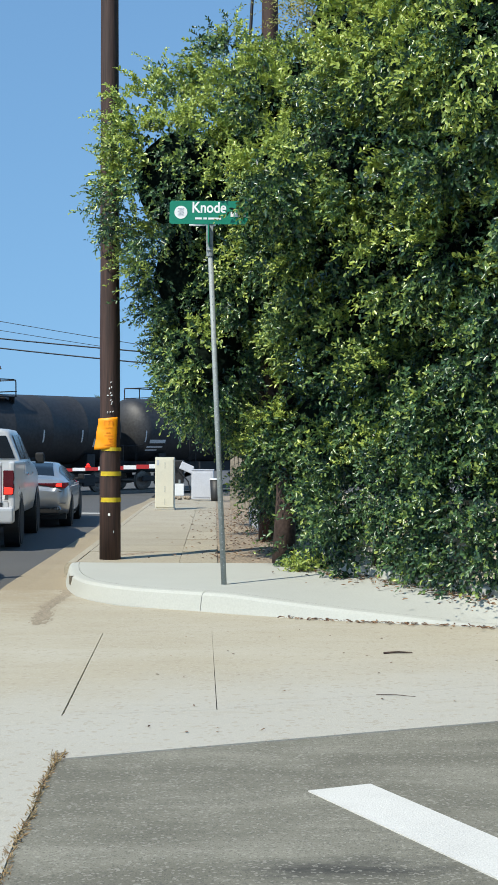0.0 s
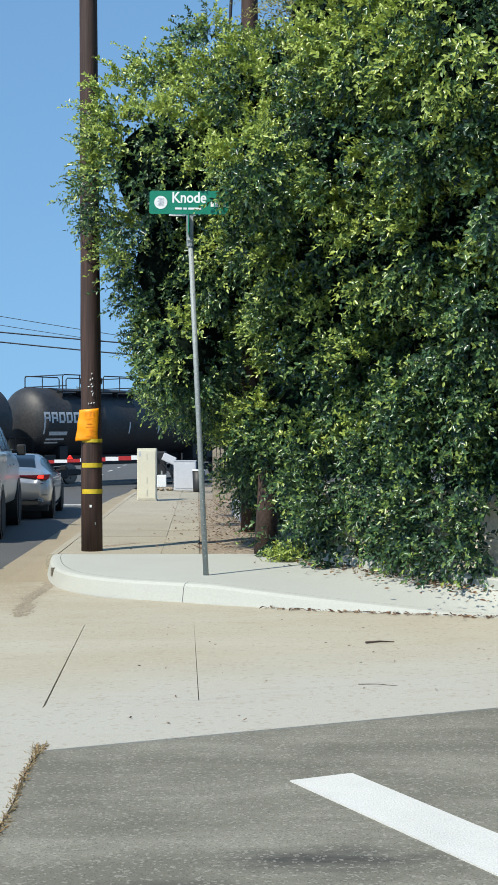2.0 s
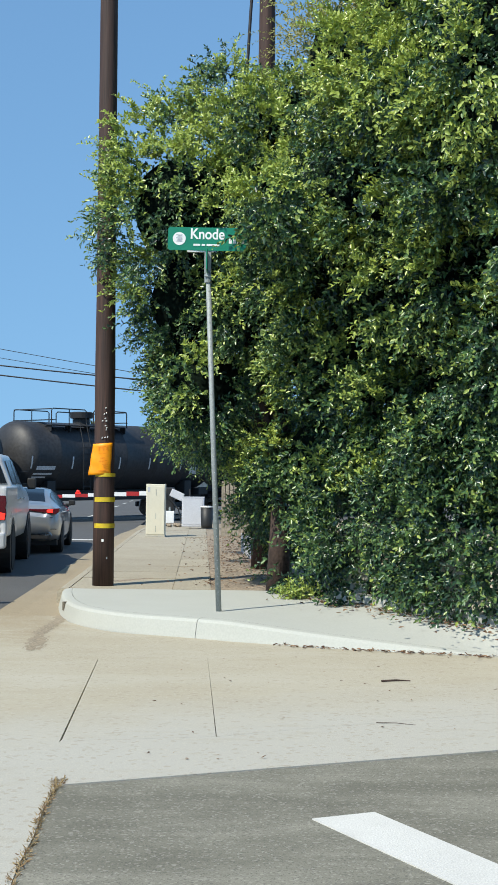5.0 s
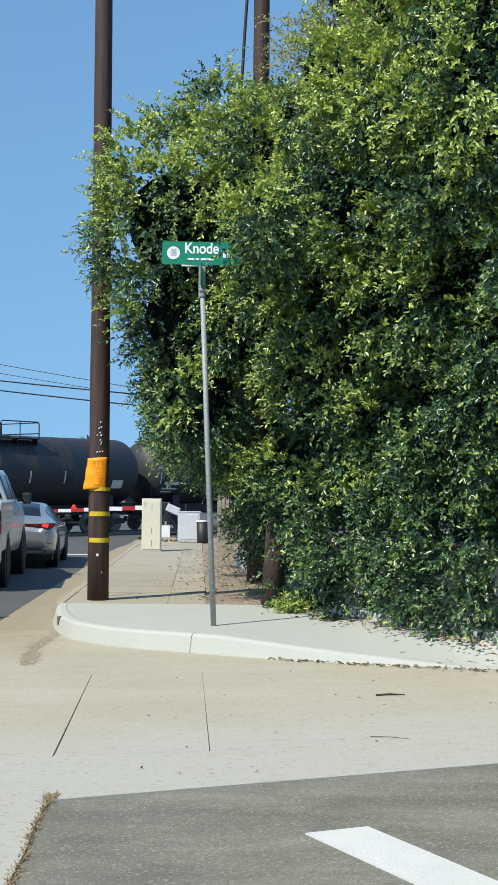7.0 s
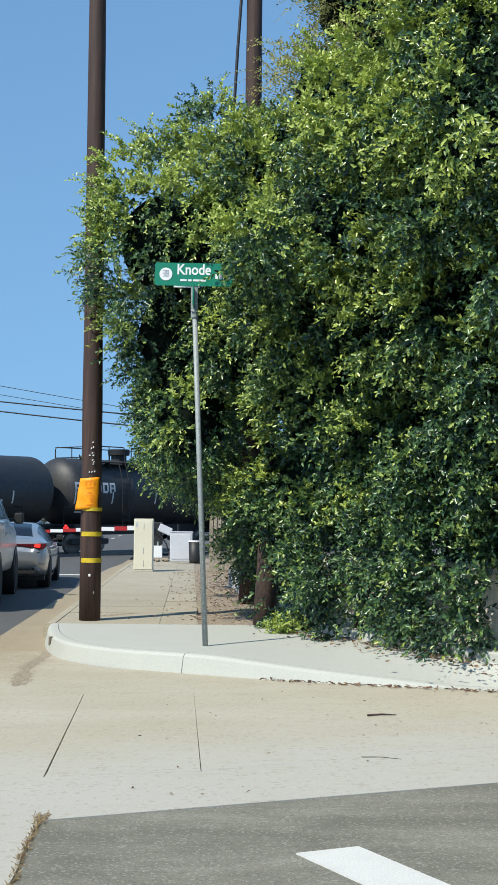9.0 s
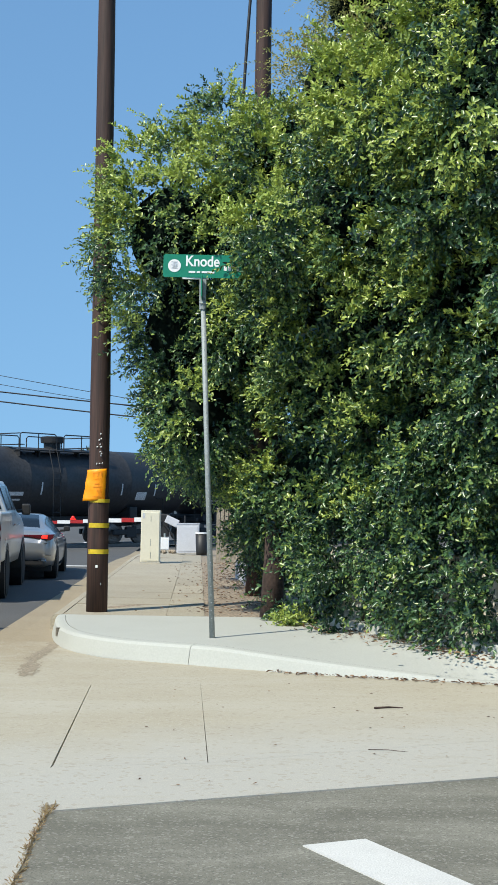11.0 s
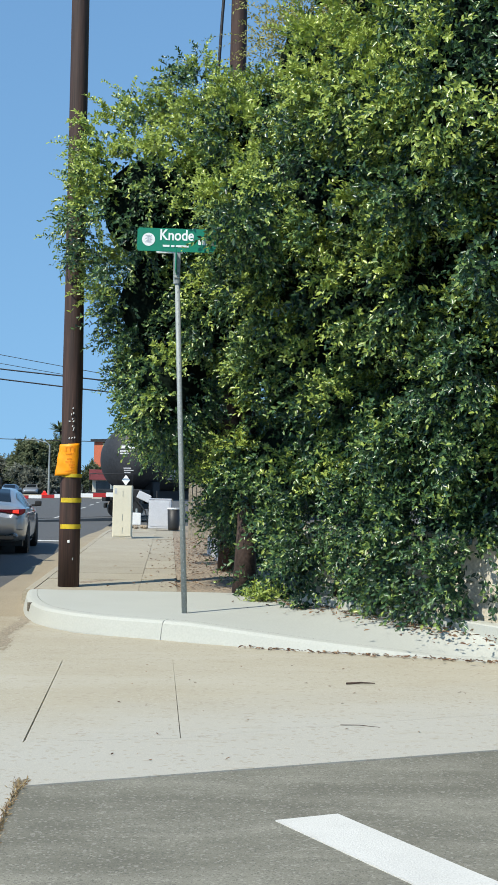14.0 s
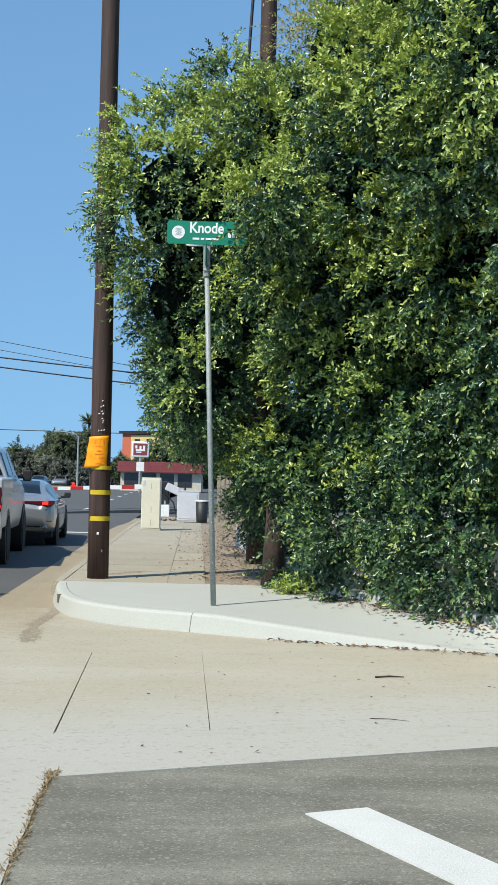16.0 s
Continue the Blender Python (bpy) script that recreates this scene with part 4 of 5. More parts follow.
    for y in (-1.5, 1.5):
        bm = bmesh.new()
        for x in (-0.22, 0.22):
            tube(bm, [(x, y, 1.0), (x, y, 3.0), (x, y * 0.8, 4.05)], 0.02, 6)
        for k in range(8):
            tube(bm, [(-0.22, y, 1.1 + 0.27 * k), (0.22, y, 1.1 + 0.27 * k)], 0.014, 6)
        link("ladder", bm, BLACK, car)
    # markings, which lie on the curve of the tank
    def patch(x0, x1, z0, z1, off=0.008, n=4):
        rows = []
        for k in range(n + 1):
            z = z0 + (z1 - z0) * k / n
            y = -math.sqrt(max((R + off) ** 2 - (z - 2.62) ** 2, 0))
            rows.append([bm.verts.new((x, y, z)) for x in (x0, x1)])
        for a, b in zip(rows, rows[1:]):
            bm.faces.new((a[0], a[1], b[1], b[0]))
    if lettered:
        for k in range(6):
            x = -3.25 + 0.45 * k
            bm = bmesh.new()
            patch(x, x + 0.1, 2.55, 3.0)
            patch(x + 0.1, x + 0.36, 2.9, 3.0)
            patch(x + 0.27, x + 0.37, 2.62, 2.9)
            patch(x + 0.1, x + 0.3, 2.55 if k in (2, 3, 4) else 2.72, 2.65 if k in (2, 3, 4) else 2.8, 0.008)
            link("logo_block", bm, LETTER, car, "white blocky company mark")
    for x0, x1, z0, z1 in ((-2.9, -1.8, 2.05, 2.2), (-3.0, -1.9, 1.85, 1.92), (-3.0, -2.2, 1.72, 1.78)):
        bm = bmesh.new()
        patch(x0, x1, z0, z1, n=2)
        link("stencil_bar", bm, LETTER, car, "white stencilled text bar")
    for x in (-4.9, -2.46, 0.55, 2.6, 4.9):
        bm = bmesh.new()
        patch(x, x + 0.08, 2.1, 2.6)
        link("reflector_strip", bm, LETTER, car, "white reflector strip")
    bm = bmesh.new()
    patch(4.6, 5.3, 1.9, 2.25)
    link("data_plate", bm, LETTER, car, "white data plate")
    # end markings, which follow the dome
    def end_patch(y0, y1, z0, z1, off=0.012):
        bm = bmesh.new()
        rows = []
        for k in range(7):
            y = y0 + (y1 - y0) * k / 6
            rows.append([bm.verts.new((-L + 0.8 * (1 - math.sqrt(max(1 - (y * y + (z - 2.62) ** 2) / R ** 2, 0))) - off, y, z)) for z in (z0, (z0 + z1) / 2, z1)])
        for a, b in zip(rows, rows[1:]):
            for k in range(2):
                bm.faces.new((a[k], a[k + 1], b[k + 1], b[k]))
        return bm
    for z, a, b, h in ((3.12, -0.55, -0.28, 0.13), (3.12, -1.0, -0.62, 0.13), (2.97, -0.95, -0.3, 0.06), (2.86, -0.75, -0.3, 0.06), (2.2, -0.85, -0.5, 0.05), (2.1, -0.95, -0.5, 0.05), (2.0, -0.8, -0.5, 0.05)):
        if marked:
            link("end_text_bar", end_patch(a, b, z, z + h), LETTER, car, "white stencilled text bar")
    if marked:
        bm = bmesh.new()
        box(bm, -6.35, -0.17, -0.17, -6.33, 0.17, 0.17, m=pose(0, -0.75, 1.68, 45, 0, 0))
        link("hazard_placard", bm, WHITE, car, "white diamond hazard placard")
    for o in car.children:
        if o.name.startswith("wheelset"):
            o.location.x *= SHORT
        else:
            o.data.transform(Matrix.Diagonal((SHORT, 1, 1, 1)))
        if o.name.split(".")[0] in ("walkway", "handrail", "end_rail", "manway_dome", "ladder", "logo_block", "stencil_bar", "reflector_strip"):
            o.data.transform(Matrix.Translation((shift + (1.5 if o.name.startswith("reflector") else 0), 0, 0)))
        # the tank sits a little towards the leading end
        if o.name.split(".")[0] == "tank":
            for v in o.data.vertices:
                v.co.x += (2.3 if marked else 0.55) if v.co.x > 4.5 else 0
    return car


train = []
for k in range(5):
    car = tank_car(k in (1, 3), -2.5 if k < 4 else -0.65, k == 4)
    tagged(car, "black railway tank car with white company mark and roof railings" if k in (1, 3) else "plain black railway tank car with roof railings", "tank car", "tank cars of the train")
    train.append(car)


# ---- cars ----
def body_at(stations, y):
    s = np.array(stations, float)
    return [float(np.interp(y, s[:, 0], s[:, k])) for k in range(1, 6)]


def body_mesh(stations, steps=44):
    """A car's shell lofted through stations of y, half width, sill, belt, top and top half width."""
    s = np.array(stations, float)
    ys = np.linspace(s[0, 0], s[-1, 0], steps)
    vals = np.stack([np.interp(ys, s[:, 0], s[:, k]) for k in range(1, 6)], 1)
    for _ in range(1):
        vals[1:-1] = 0.25 * vals[:-2] + 0.5 * vals[1:-1] + 0.25 * vals[2:]
    bm = bmesh.new()
    rows = []
    for y, (w, zb, zs, zt, wt) in zip(ys, vals):
        half = [(0, zb), (0.8 * w, zb), (0.95 * w, zb + 0.05), (0.985 * w, zb + 0.25 * (zs - zb)), (w, zb + 0.55 * (zs - zb)), (0.99 * w, zs - 0.1), (0.96 * w, zs - 0.02), (0.93 * w, zs + 0.01 * (zt > zs + 0.2)),
                (wt + 0.12 * (0.93 * w - wt), zs + 0.82 * (zt - zs)), (wt * 0.97, zt - 0.035), (0.8 * wt, zt - 0.008), (0.4 * wt, zt + 0.006), (0, zt + 0.01)]
        rows.append([bm.verts.new((x, y, z)) for x, z in half] + [bm.verts.new((-x, y, z)) for x, z in half[-2:0:-1]])
    n = len(rows[0])
    for a, b in zip(rows, rows[1:]):
        for k in range(n):
            bm.faces.new((a[k], b[k], b[(k + 1) % n], a[(k + 1) % n]))
    bm.faces.new(rows[0][::-1])
    bm.faces.new(rows[-1])
    bmesh.ops.recalc_face_normals(bm, faces=bm.faces)
    return bm


def top_glass(stations, y0, y1, share=0.86, off=0.016, n=8):
    bm = bmesh.new()
    rows = []
    for k in range(n + 1):
        y = y0 + (y1 - y0) * k / n
        w, zb, zs, zt, wt = body_at(stations, y)
        rows.append([bm.verts.new((x * wt * share, y, zt + off - 0.02 * x * x)) for x in (-1, -0.7, -0.35, 0, 0.35, 0.7, 1)])
    for a, b in zip(rows, rows[1:]):
        for k in range(6):
            bm.faces.new((a[k], a[k + 1], b[k + 1], b[k]))
    return bm


def side_glass(stations, y0, y1, s, n=8, low=0.1, high=0.8):
    bm = bmesh.new()
    rows = []
    for k in range(n + 1):
        y = y0 + (y1 - y0) * k / n
        w, zb, zs, zt, wt = body_at(stations, y)
        rows.append([bm.verts.new((s * (0.93 * w + 0.015 + f * (wt + 0.12 * (0.93 * w - wt) - 0.93 * w) / 0.82), y, zs + f * (zt - zs))) for f in (low, (low + high) / 2, high)])
    for a, b in zip(rows, rows[1:]):
        for k in range(2):
            bm.faces.new((a[k], b[k], b[k + 1], a[k + 1]))
    return bm


def wheel(car, x, y, r, rim=CHROME):
    s = 1 if x > 0 else -1
    holder = new("wheel")
    holder.parent, holder.matrix_basis = car, pose(x, y, r)
    bm = bmesh.new()
    spun(bm, [(-0.11, r * 0.62), (-0.115, r * 0.9), (-0.08, r), (0.08, r), (0.115, r * 0.9), (0.11, r * 0.62)], 32)
    link("tyre", bm, RUBBER, holder, smooth=False)
    bm = bmesh.new()
    spun(bm, [(0.02 * s, r * 0.66), (0.09 * s, r * 0.64), (0.1 * s, r * 0.6), (0.06 * s, r * 0.55), (0.05 * s, r * 0.2), (0.08 * s, r * 0.12), (0.08 * s, 0.01)][::s], 28)
    for k in range(10):
        box(bm, 0.05 * s - 0.015, -0.025, r * 0.1, 0.05 * s + 0.025, 0.025, r * 0.6, 0.006, 1, pose(0, 0, 0, 36 * k))
    link("rim", bm, rim, holder)
    bm = bmesh.new()
    spun(bm, [(-0.14, r * 1.16), (0.1, r * 1.16)], 32, pose(x - 0.0 * s, y, r + 0.02))
    link("wheel_arch", bm, TRIM, car)


def outline_block(points, y0, y1):
    """A block whose face in x, z is the outline."""
    bm = bmesh.new()
    prism(bm, points, 0, 1)
    for v in bm.verts:
        x, z, d = v.co.x, v.co.y, v.co.z
        v.co = Vector((x, y0 + (y1 - y0) * d, z))
    bmesh.ops.recalc_face_normals(bm, faces=bm.faces)
    bmesh.ops.bevel(bm, geom=bm.edges[:], offset=0.008, segments=1, affect="EDGES")
    return bm


def mirror_pair(points, s):
    return [(s * x, z) for x, z in points][::s]


SEDAN = [(0.0, 0.72, 0.42, 0.80, 0.84, 0.62), (0.05, 0.82, 0.34, 0.93, 1.0, 0.68), (0.2, 0.89, 0.27, 0.99, 1.07, 0.72), (0.5, 0.92, 0.23, 0.985, 1.1, 0.72), (0.62, 0.925, 0.22, 0.98, 1.12, 0.68),
         (1.1, 0.93, 0.19, 0.97, 1.32, 0.6), (1.6, 0.93, 0.18, 0.96, 1.43, 0.56), (2.3, 0.93, 0.18, 0.95, 1.447, 0.57), (2.9, 0.93, 0.18, 0.94, 1.40, 0.58), (3.75, 0.92, 0.18, 0.93, 1.03, 0.68), (4.4, 0.9, 0.2, 0.86, 0.93, 0.7), (4.8, 0.82, 0.28, 0.72, 0.8, 0.62), (4.97, 0.62, 0.4, 0.6, 0.66, 0.5)]
SEDAN = [(y, w, zb, 0.93 * zs, 0.92 * zt, wt) for y, w, zb, zs, zt, wt in SEDAN]
TRUCK = [(1.9, 0.97, 0.5, 1.34, 1.88, 0.7), (2.0, 0.99, 0.46, 1.35, 1.93, 0.73), (3.3, 1.0, 0.45, 1.35, 1.945, 0.74), (3.75, 1.0, 0.45, 1.34, 1.84, 0.74), (4.35, 1.0, 0.45, 1.32, 1.4, 0.85), (5.1, 0.98, 0.45, 1.22, 1.3, 0.86), (5.4, 0.94, 0.5, 1.1, 1.18, 0.84), (5.48, 0.85, 0.55, 1.0, 1.05, 0.78)]


def sedan(paint, m, label, lit=True):
    car = thing("car", m, label, "car", "cars on the street")
    link("body", body_mesh(SEDAN), paint, car, smooth=True)
    link("rear_window", top_glass(SEDAN, 0.66, 1.52), CARGLASS, car, smooth=True)
    link("windscreen", top_glass(SEDAN, 2.95, 3.7), CARGLASS, car, smooth=True)
    for s in (-1, 1):
        link("side_window", side_glass(SEDAN, 1.0, 2.15, s), CARGLASS, car, smooth=True)
        link("side_window", side_glass(SEDAN, 2.22, 3.3, s), CARGLASS, car, smooth=True)
        link("tail_lamp", outline_block(mirror_pair([(0.02, 0.885), (0.3, 0.875), (0.6, 0.83), (0.84, 0.8), (0.9, 0.85), (0.905, 0.92), (0.8, 0.915), (0.55, 0.905), (0.02, 0.905)], s), 0.035, 0.42), REDLENS, car, "red lens")
        link("brake_lamp", outline_block(mirror_pair([(0.66, 0.84), (0.78, 0.83), (0.785, 0.905), (0.67, 0.895)], s), 0.026, 0.1), BRAKE if lit else REDLENS, car, "lit red brake lamp")
        link("exhaust_trim", outline_block(mirror_pair([(0.52, 0.37), (0.78, 0.37), (0.74, 0.44), (0.5, 0.43)], s), 0.02, 0.2), CHROME, car, "chrome exhaust trim")
        bm = bmesh.new()
        box(bm, 0.92, 2.98, 0.93, 1.06, 3.12, 1.05, 0.03, 3)
        box(bm, 0.84, 3.02, 0.92, 0.96, 3.08, 0.97, 0.01)
        if s < 0:
            bmesh.ops.scale(bm, vec=(-1, 1, 1), verts=bm.verts)
            bmesh.ops.reverse_faces(bm, faces=bm.faces)
        link("wing_mirror", bm, TRIM, car)
        for y in (0.98, 3.85):
            wheel(car, s * 0.825, y, 0.34)
        for y in (1.75, 2.75):
            bm = bmesh.new()
            box(bm, s * 0.93 - 0.012, y, 0.86, s * 0.93 + 0.02, y + 0.2, 0.885, 0.006)
            link("door_handle", bm, paint, car)
    bm = bmesh.new()
    box(bm, -0.7, 0.02, 0.3, 0.7, 0.2, 0.44, 0.02)
    link("bumper_valance", bm, TRIM, car, "black lower bumper")
    bm = bmesh.new()
    box(bm, -0.26, 0.012, 0.58, 0.26, 0.05, 0.7, 0.006)
    link("number_plate", bm, WHITE, car)
    bm = bmesh.new()
    box(bm, -0.16, 0.004, 0.62, 0.16, 0.014, 0.66)
    link("plate_bar", bm, GREYSEAL, car)
    bm = bmesh.new()
    box(bm, -0.32, 0.02, 0.735, 0.32, 0.06, 0.76, 0.004)
    link("boot_trim", bm, CHROME, car)
    for z0, z1, w in ((0.735, 0.745, 0.78), (0.5, 0.508, 0.86)):
        bm = bmesh.new()
        box(bm, -w, 0.03, z0, w, 0.2, z1)
        link("panel_gap", bm, TRIM, car)
    bm = bmesh.new()
    box(bm, -0.85, 0.3, 0.17, 0.85, 4.6, 0.3)
    link("underbody", bm, TRIM, car)
    return car


def pickup(m, label):
    car = thing("pickup_truck", m, label, "pickup truck", "cars on the street")
    link("cab", body_mesh(TRUCK), CARWHITE, car, smooth=True)
    bm = bmesh.new()
    for s in (-1, 1):
        box(bm, s * 0.955 - 0.055, 0.0, 0.6, s * 0.955 + 0.055, 1.9, 1.38, 0.05, 3)
    box(bm, -0.9, 0.0, 0.66, 0.9, 1.9, 0.76)
    box(bm, -0.9, 1.82, 0.66, 0.9, 1.9, 1.38)
    link("cargo_bed", bm, CARWHITE, car)
    bm = bmesh.new()
    box(bm, -0.81, -0.02, 0.74, 0.81, 0.07, 1.37, 0.03, 3)
    box(bm, -0.81, -0.035, 1.3, 0.81, 0.0, 1.36, 0.012)
    gate_ = link("tailgate", bm, CARWHITE, car)
    bm = bmesh.new()
    box(bm, -0.7, -0.026, 0.985, 0.62, -0.018, 1.0)
    link("tailgate_crease", bm, GREYSEAL, gate_)
    bm = bmesh.new()
    for k in range(6):
        box(bm, -0.42 + 0.15 * k, -0.023, 1.04, -0.32 + 0.15 * k, -0.018, 1.1)
    link("embossed_bar", bm, WHITE, gate_)
    bm = bmesh.new()
    box(bm, -0.12, -0.03, 1.15, 0.12, -0.01, 1.25, 0.015)
    link("tailgate_handle", bm, TRIM, gate_)
    bm = bmesh.new()
    box(bm, -0.82, -0.012, 0.66, 0.82, 0.05, 0.745)
    link("bumper_gap", bm, TRIM, car)
    for s in (-1, 1):
        bm = bmesh.new()
        box(bm, min(s * 0.56, s * 1.0), -0.17, 0.43, max(s * 0.56, s * 1.0), 0.12, 0.68, 0.05, 3)
        link("bumper_end", bm, CARWHITE, car, "white bumper end")
        tail = link("tail_lamp", outline_block(mirror_pair([(0.83, 0.86), (0.985, 0.86), (1.0, 0.98), (0.985, 1.06), (1.0, 1.12), (0.985, 1.24), (0.83, 1.24)], s), -0.022, 0.16), REDLENS, car, "red lens")
        link("brake_lamp", outline_block(mirror_pair([(0.845, 0.875), (0.975, 0.875), (0.985, 0.97), (0.845, 0.99)], s), -0.034, 0.0), BRAKE, car, "lit red brake lamp")
        link("side_window", side_glass(TRUCK, 2.08, 2.85, s), CARGLASS, car)
        link("side_window", side_glass(TRUCK, 2.95, 3.75, s), CARGLASS, car)
        bm = bmesh.new()
        box(bm, 1.04, 3.5, 1.32, 1.2, 3.62, 1.52, 0.04, 3)
        box(bm, 0.95, 3.54, 1.36, 1.1, 3.6, 1.42, 0.01)
        if s < 0:
            bmesh.ops.scale(bm, vec=(-1, 1, 1), verts=bm.verts)
            bmesh.ops.reverse_faces(bm, faces=bm.faces)
        link("wing_mirror", bm, TRIM, car)
        for y in (1.1, 4.6):
            wheel(car, s * 0.91, y, 0.4)
        for y in (2.3, 3.2):
            bm = bmesh.new()
            box(bm, s * 0.99 - 0.012, y, 1.14, s * 0.99 + 0.025, y + 0.24, 1.175, 0.008)
            link("door_handle", bm, CHROME, car)
        bm = bmesh.new()
        box(bm, s * 0.99 - 0.012, 0.3, 0.9, s * 0.99 + 0.022, 1.75, 0.925, 0.006)
        link("side_moulding", bm, CARWHITE, car)
    bm = bmesh.new()
    box(bm, -0.58, -0.15, 0.4, 0.58, 0.08, 0.67, 0.03)
    link("bumper_step", bm, TRIM, car, "black bumper step")
    bm = bmesh.new()
    rows = []
    for z, x in ((1.42, 0.83), (1.8, 0.68)):
        rows.append([bm.verts.new((s * x, 1.885 - 0.0, z)) for s in (-1, 1)])
    bm.faces.new((rows[0][0], rows[0][1], rows[1][1], rows[1][0]))
    link("rear_window", bm, CARGLASS, car)
    bm = bmesh.new()
    box(bm, -0.16, 1.94, 1.925, 0.16, 2.0, 1.96, 0.01)
    link("high_brake_lamp", bm, REDLENS, car)
    bm = bmesh.new()
    box(bm, -0.75, 0.1, 0.38, 0.75, 5.2, 0.66)
    tube(bm, [(0.55, 0.3, 0.33), (0.62, -0.05, 0.33)], 0.045, 10)
    link("chassis", bm, TRIM, car)
    return car


pickup(pose(-4.59, 18.85, 0, 0, 0, 5.4), "white pickup truck waiting in the street, brake lamps lit")
sedan(SILVER, pose(-4.54, 24.75, 0, 0, 0, 4.3), "silver saloon car waiting at the crossing, brake lamps lit")
pickup(pose(-4.52, 10.5, 0, 0, 0, 5), "white pickup truck waiting at the back of the queue")
sedan(BLUECAR, pose(-19.2, 125, -0.15, 0, 0, 181), "dark blue car far along the street", False)
sedan(SILVER, pose(-20.5, 150, -0.15, 0, 0, 181), "pale car far along the street", False)

# ---- hedge and trees ----
def trunk(parent, x, y, r, height, limbs, seed):
    rng = random.Random(seed)
    bm = bmesh.new()
    tube(bm, [(x, y, 0), (x + 0.03, y, height * 0.4), (x + 0.02, y + 0.05, height)], [r * 1.25, r, r * 0.7], 12)
    for tx, ty, tz in limbs:
        tube(bm, [(x, y, height * 0.7), ((x + tx) / 2, (y + ty) / 2, (height + tz) / 2 + 0.15), (tx, ty, tz)], [r * 0.55, r * 0.35, r * 0.12], 8)
    link("trunk", bm, BARK, parent, smooth=True)


hedge = thing("hedge", pose(0, 0, 0), "tall dense glossy green hedge covering a low wall", "hedge")
trunk(hedge, 1.5, 13.9, 0.1, 2.2, [(2.4, 13.2, 4), (1.2, 14, 4.5), (2.9, 13, 2.5)], 1)
# the hedge swells out to head height and over, and draws in again towards its top
rng = random.Random(31)
LIE, OUT = Vector((2.85, -5.55)), Vector((-0.89, -0.457))
masses = []
SWELL = ((7.6, -0.55, 1.1), (6.6, 0.05, 1.05), (5.6, 0.55, 1.0), (4.6, 0.85, 0.95), (3.7, 0.5, 0.85), (2.8, 0.0, 0.85), (1.9, -0.08, 0.75))
for z, reach, r in SWELL:
    for k in range(7):
        f = 0.06 + 0.145 * k + rng.uniform(-0.03, 0.03)
        if z > 5 and f < 0.12 or z > 6 and f < 0.25 or z > 7 and f < 0.45:
            continue
        fuller = 0.4 if f < 0.3 and z < 3 else 0.0
        p = WALL_A + LIE * f + OUT * (reach + fuller - r + rng.uniform(-0.2, 0.15))
        masses.append((p.x, p.y, z + rng.uniform(-0.15, 0.15), r * rng.uniform(0.92, 1.08)))
# the skirt that hangs over the wall
for k in range(10):
    for z, reach, r in ((1.15, 0.2, 0.46), (0.72, 0.22, 0.32)):
        p = WALL_A + LIE * (0.07 + 0.058 * k + rng.uniform(-0.02, 0.02)) + OUT * (reach - r + rng.uniform(-0.1, 0.1))
        masses.append((p.x, p.y, z + rng.uniform(-0.1, 0.1), r))
for _ in range(64):
    z, f = rng.uniform(1.2, 6.6), rng.uniform(0.05, 0.8)
    if f > 0.5 and z < 1.7 or z > 5.9 and f < 0.25 or 1.6 < z < 3.5 and rng.random() < 0.5:
        continue
    p = WALL_A + LIE * f + OUT * (np.interp(z, [row[0] for row in SWELL[::-1]], [row[1] for row in SWELL[::-1]]) + rng.uniform(-0.1, 0.2))
    masses.append((p.x, p.y, z, rng.uniform(0.24, 0.42)))
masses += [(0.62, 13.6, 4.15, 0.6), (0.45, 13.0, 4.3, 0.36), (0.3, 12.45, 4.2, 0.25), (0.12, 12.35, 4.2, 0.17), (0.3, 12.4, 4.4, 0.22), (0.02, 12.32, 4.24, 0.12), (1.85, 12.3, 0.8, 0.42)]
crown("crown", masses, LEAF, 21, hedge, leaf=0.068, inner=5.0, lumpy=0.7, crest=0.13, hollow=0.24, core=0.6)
tree = thing("overhanging_tree", pose(0, 0, 0), "dense green ficus tree overhanging the pavement", "tree", "trees")
trunk(tree, 0.42, 15.0, 0.12, 2.4, [(-0.6, 15.2, 4.6), (0.1, 15.3, 5), (-0.6, 16.5, 3), (-0.4, 15.9, 6.2)], 2)
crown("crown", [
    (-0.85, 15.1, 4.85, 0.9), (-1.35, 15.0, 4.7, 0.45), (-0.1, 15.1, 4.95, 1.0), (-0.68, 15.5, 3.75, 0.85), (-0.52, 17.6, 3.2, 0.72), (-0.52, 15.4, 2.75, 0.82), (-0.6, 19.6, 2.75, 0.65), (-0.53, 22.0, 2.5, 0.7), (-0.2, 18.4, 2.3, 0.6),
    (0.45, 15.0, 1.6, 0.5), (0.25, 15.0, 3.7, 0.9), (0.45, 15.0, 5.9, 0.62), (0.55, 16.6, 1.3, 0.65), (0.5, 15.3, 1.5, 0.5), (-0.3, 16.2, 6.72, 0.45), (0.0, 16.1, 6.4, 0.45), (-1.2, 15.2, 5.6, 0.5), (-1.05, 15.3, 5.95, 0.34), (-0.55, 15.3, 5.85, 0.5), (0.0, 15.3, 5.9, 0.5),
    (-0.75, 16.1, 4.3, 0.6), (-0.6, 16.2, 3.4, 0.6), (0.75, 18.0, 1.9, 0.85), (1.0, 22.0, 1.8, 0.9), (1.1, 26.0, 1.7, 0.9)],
    LEAF, 22, tree, inner=5.0, lumpy=0.3, core=0.62, lit_top=0.65, crest=0.05)
rear = thing("rear_tree", pose(0, 0, 0), "tall olive green tree rising behind the hedge", "tree", "trees")
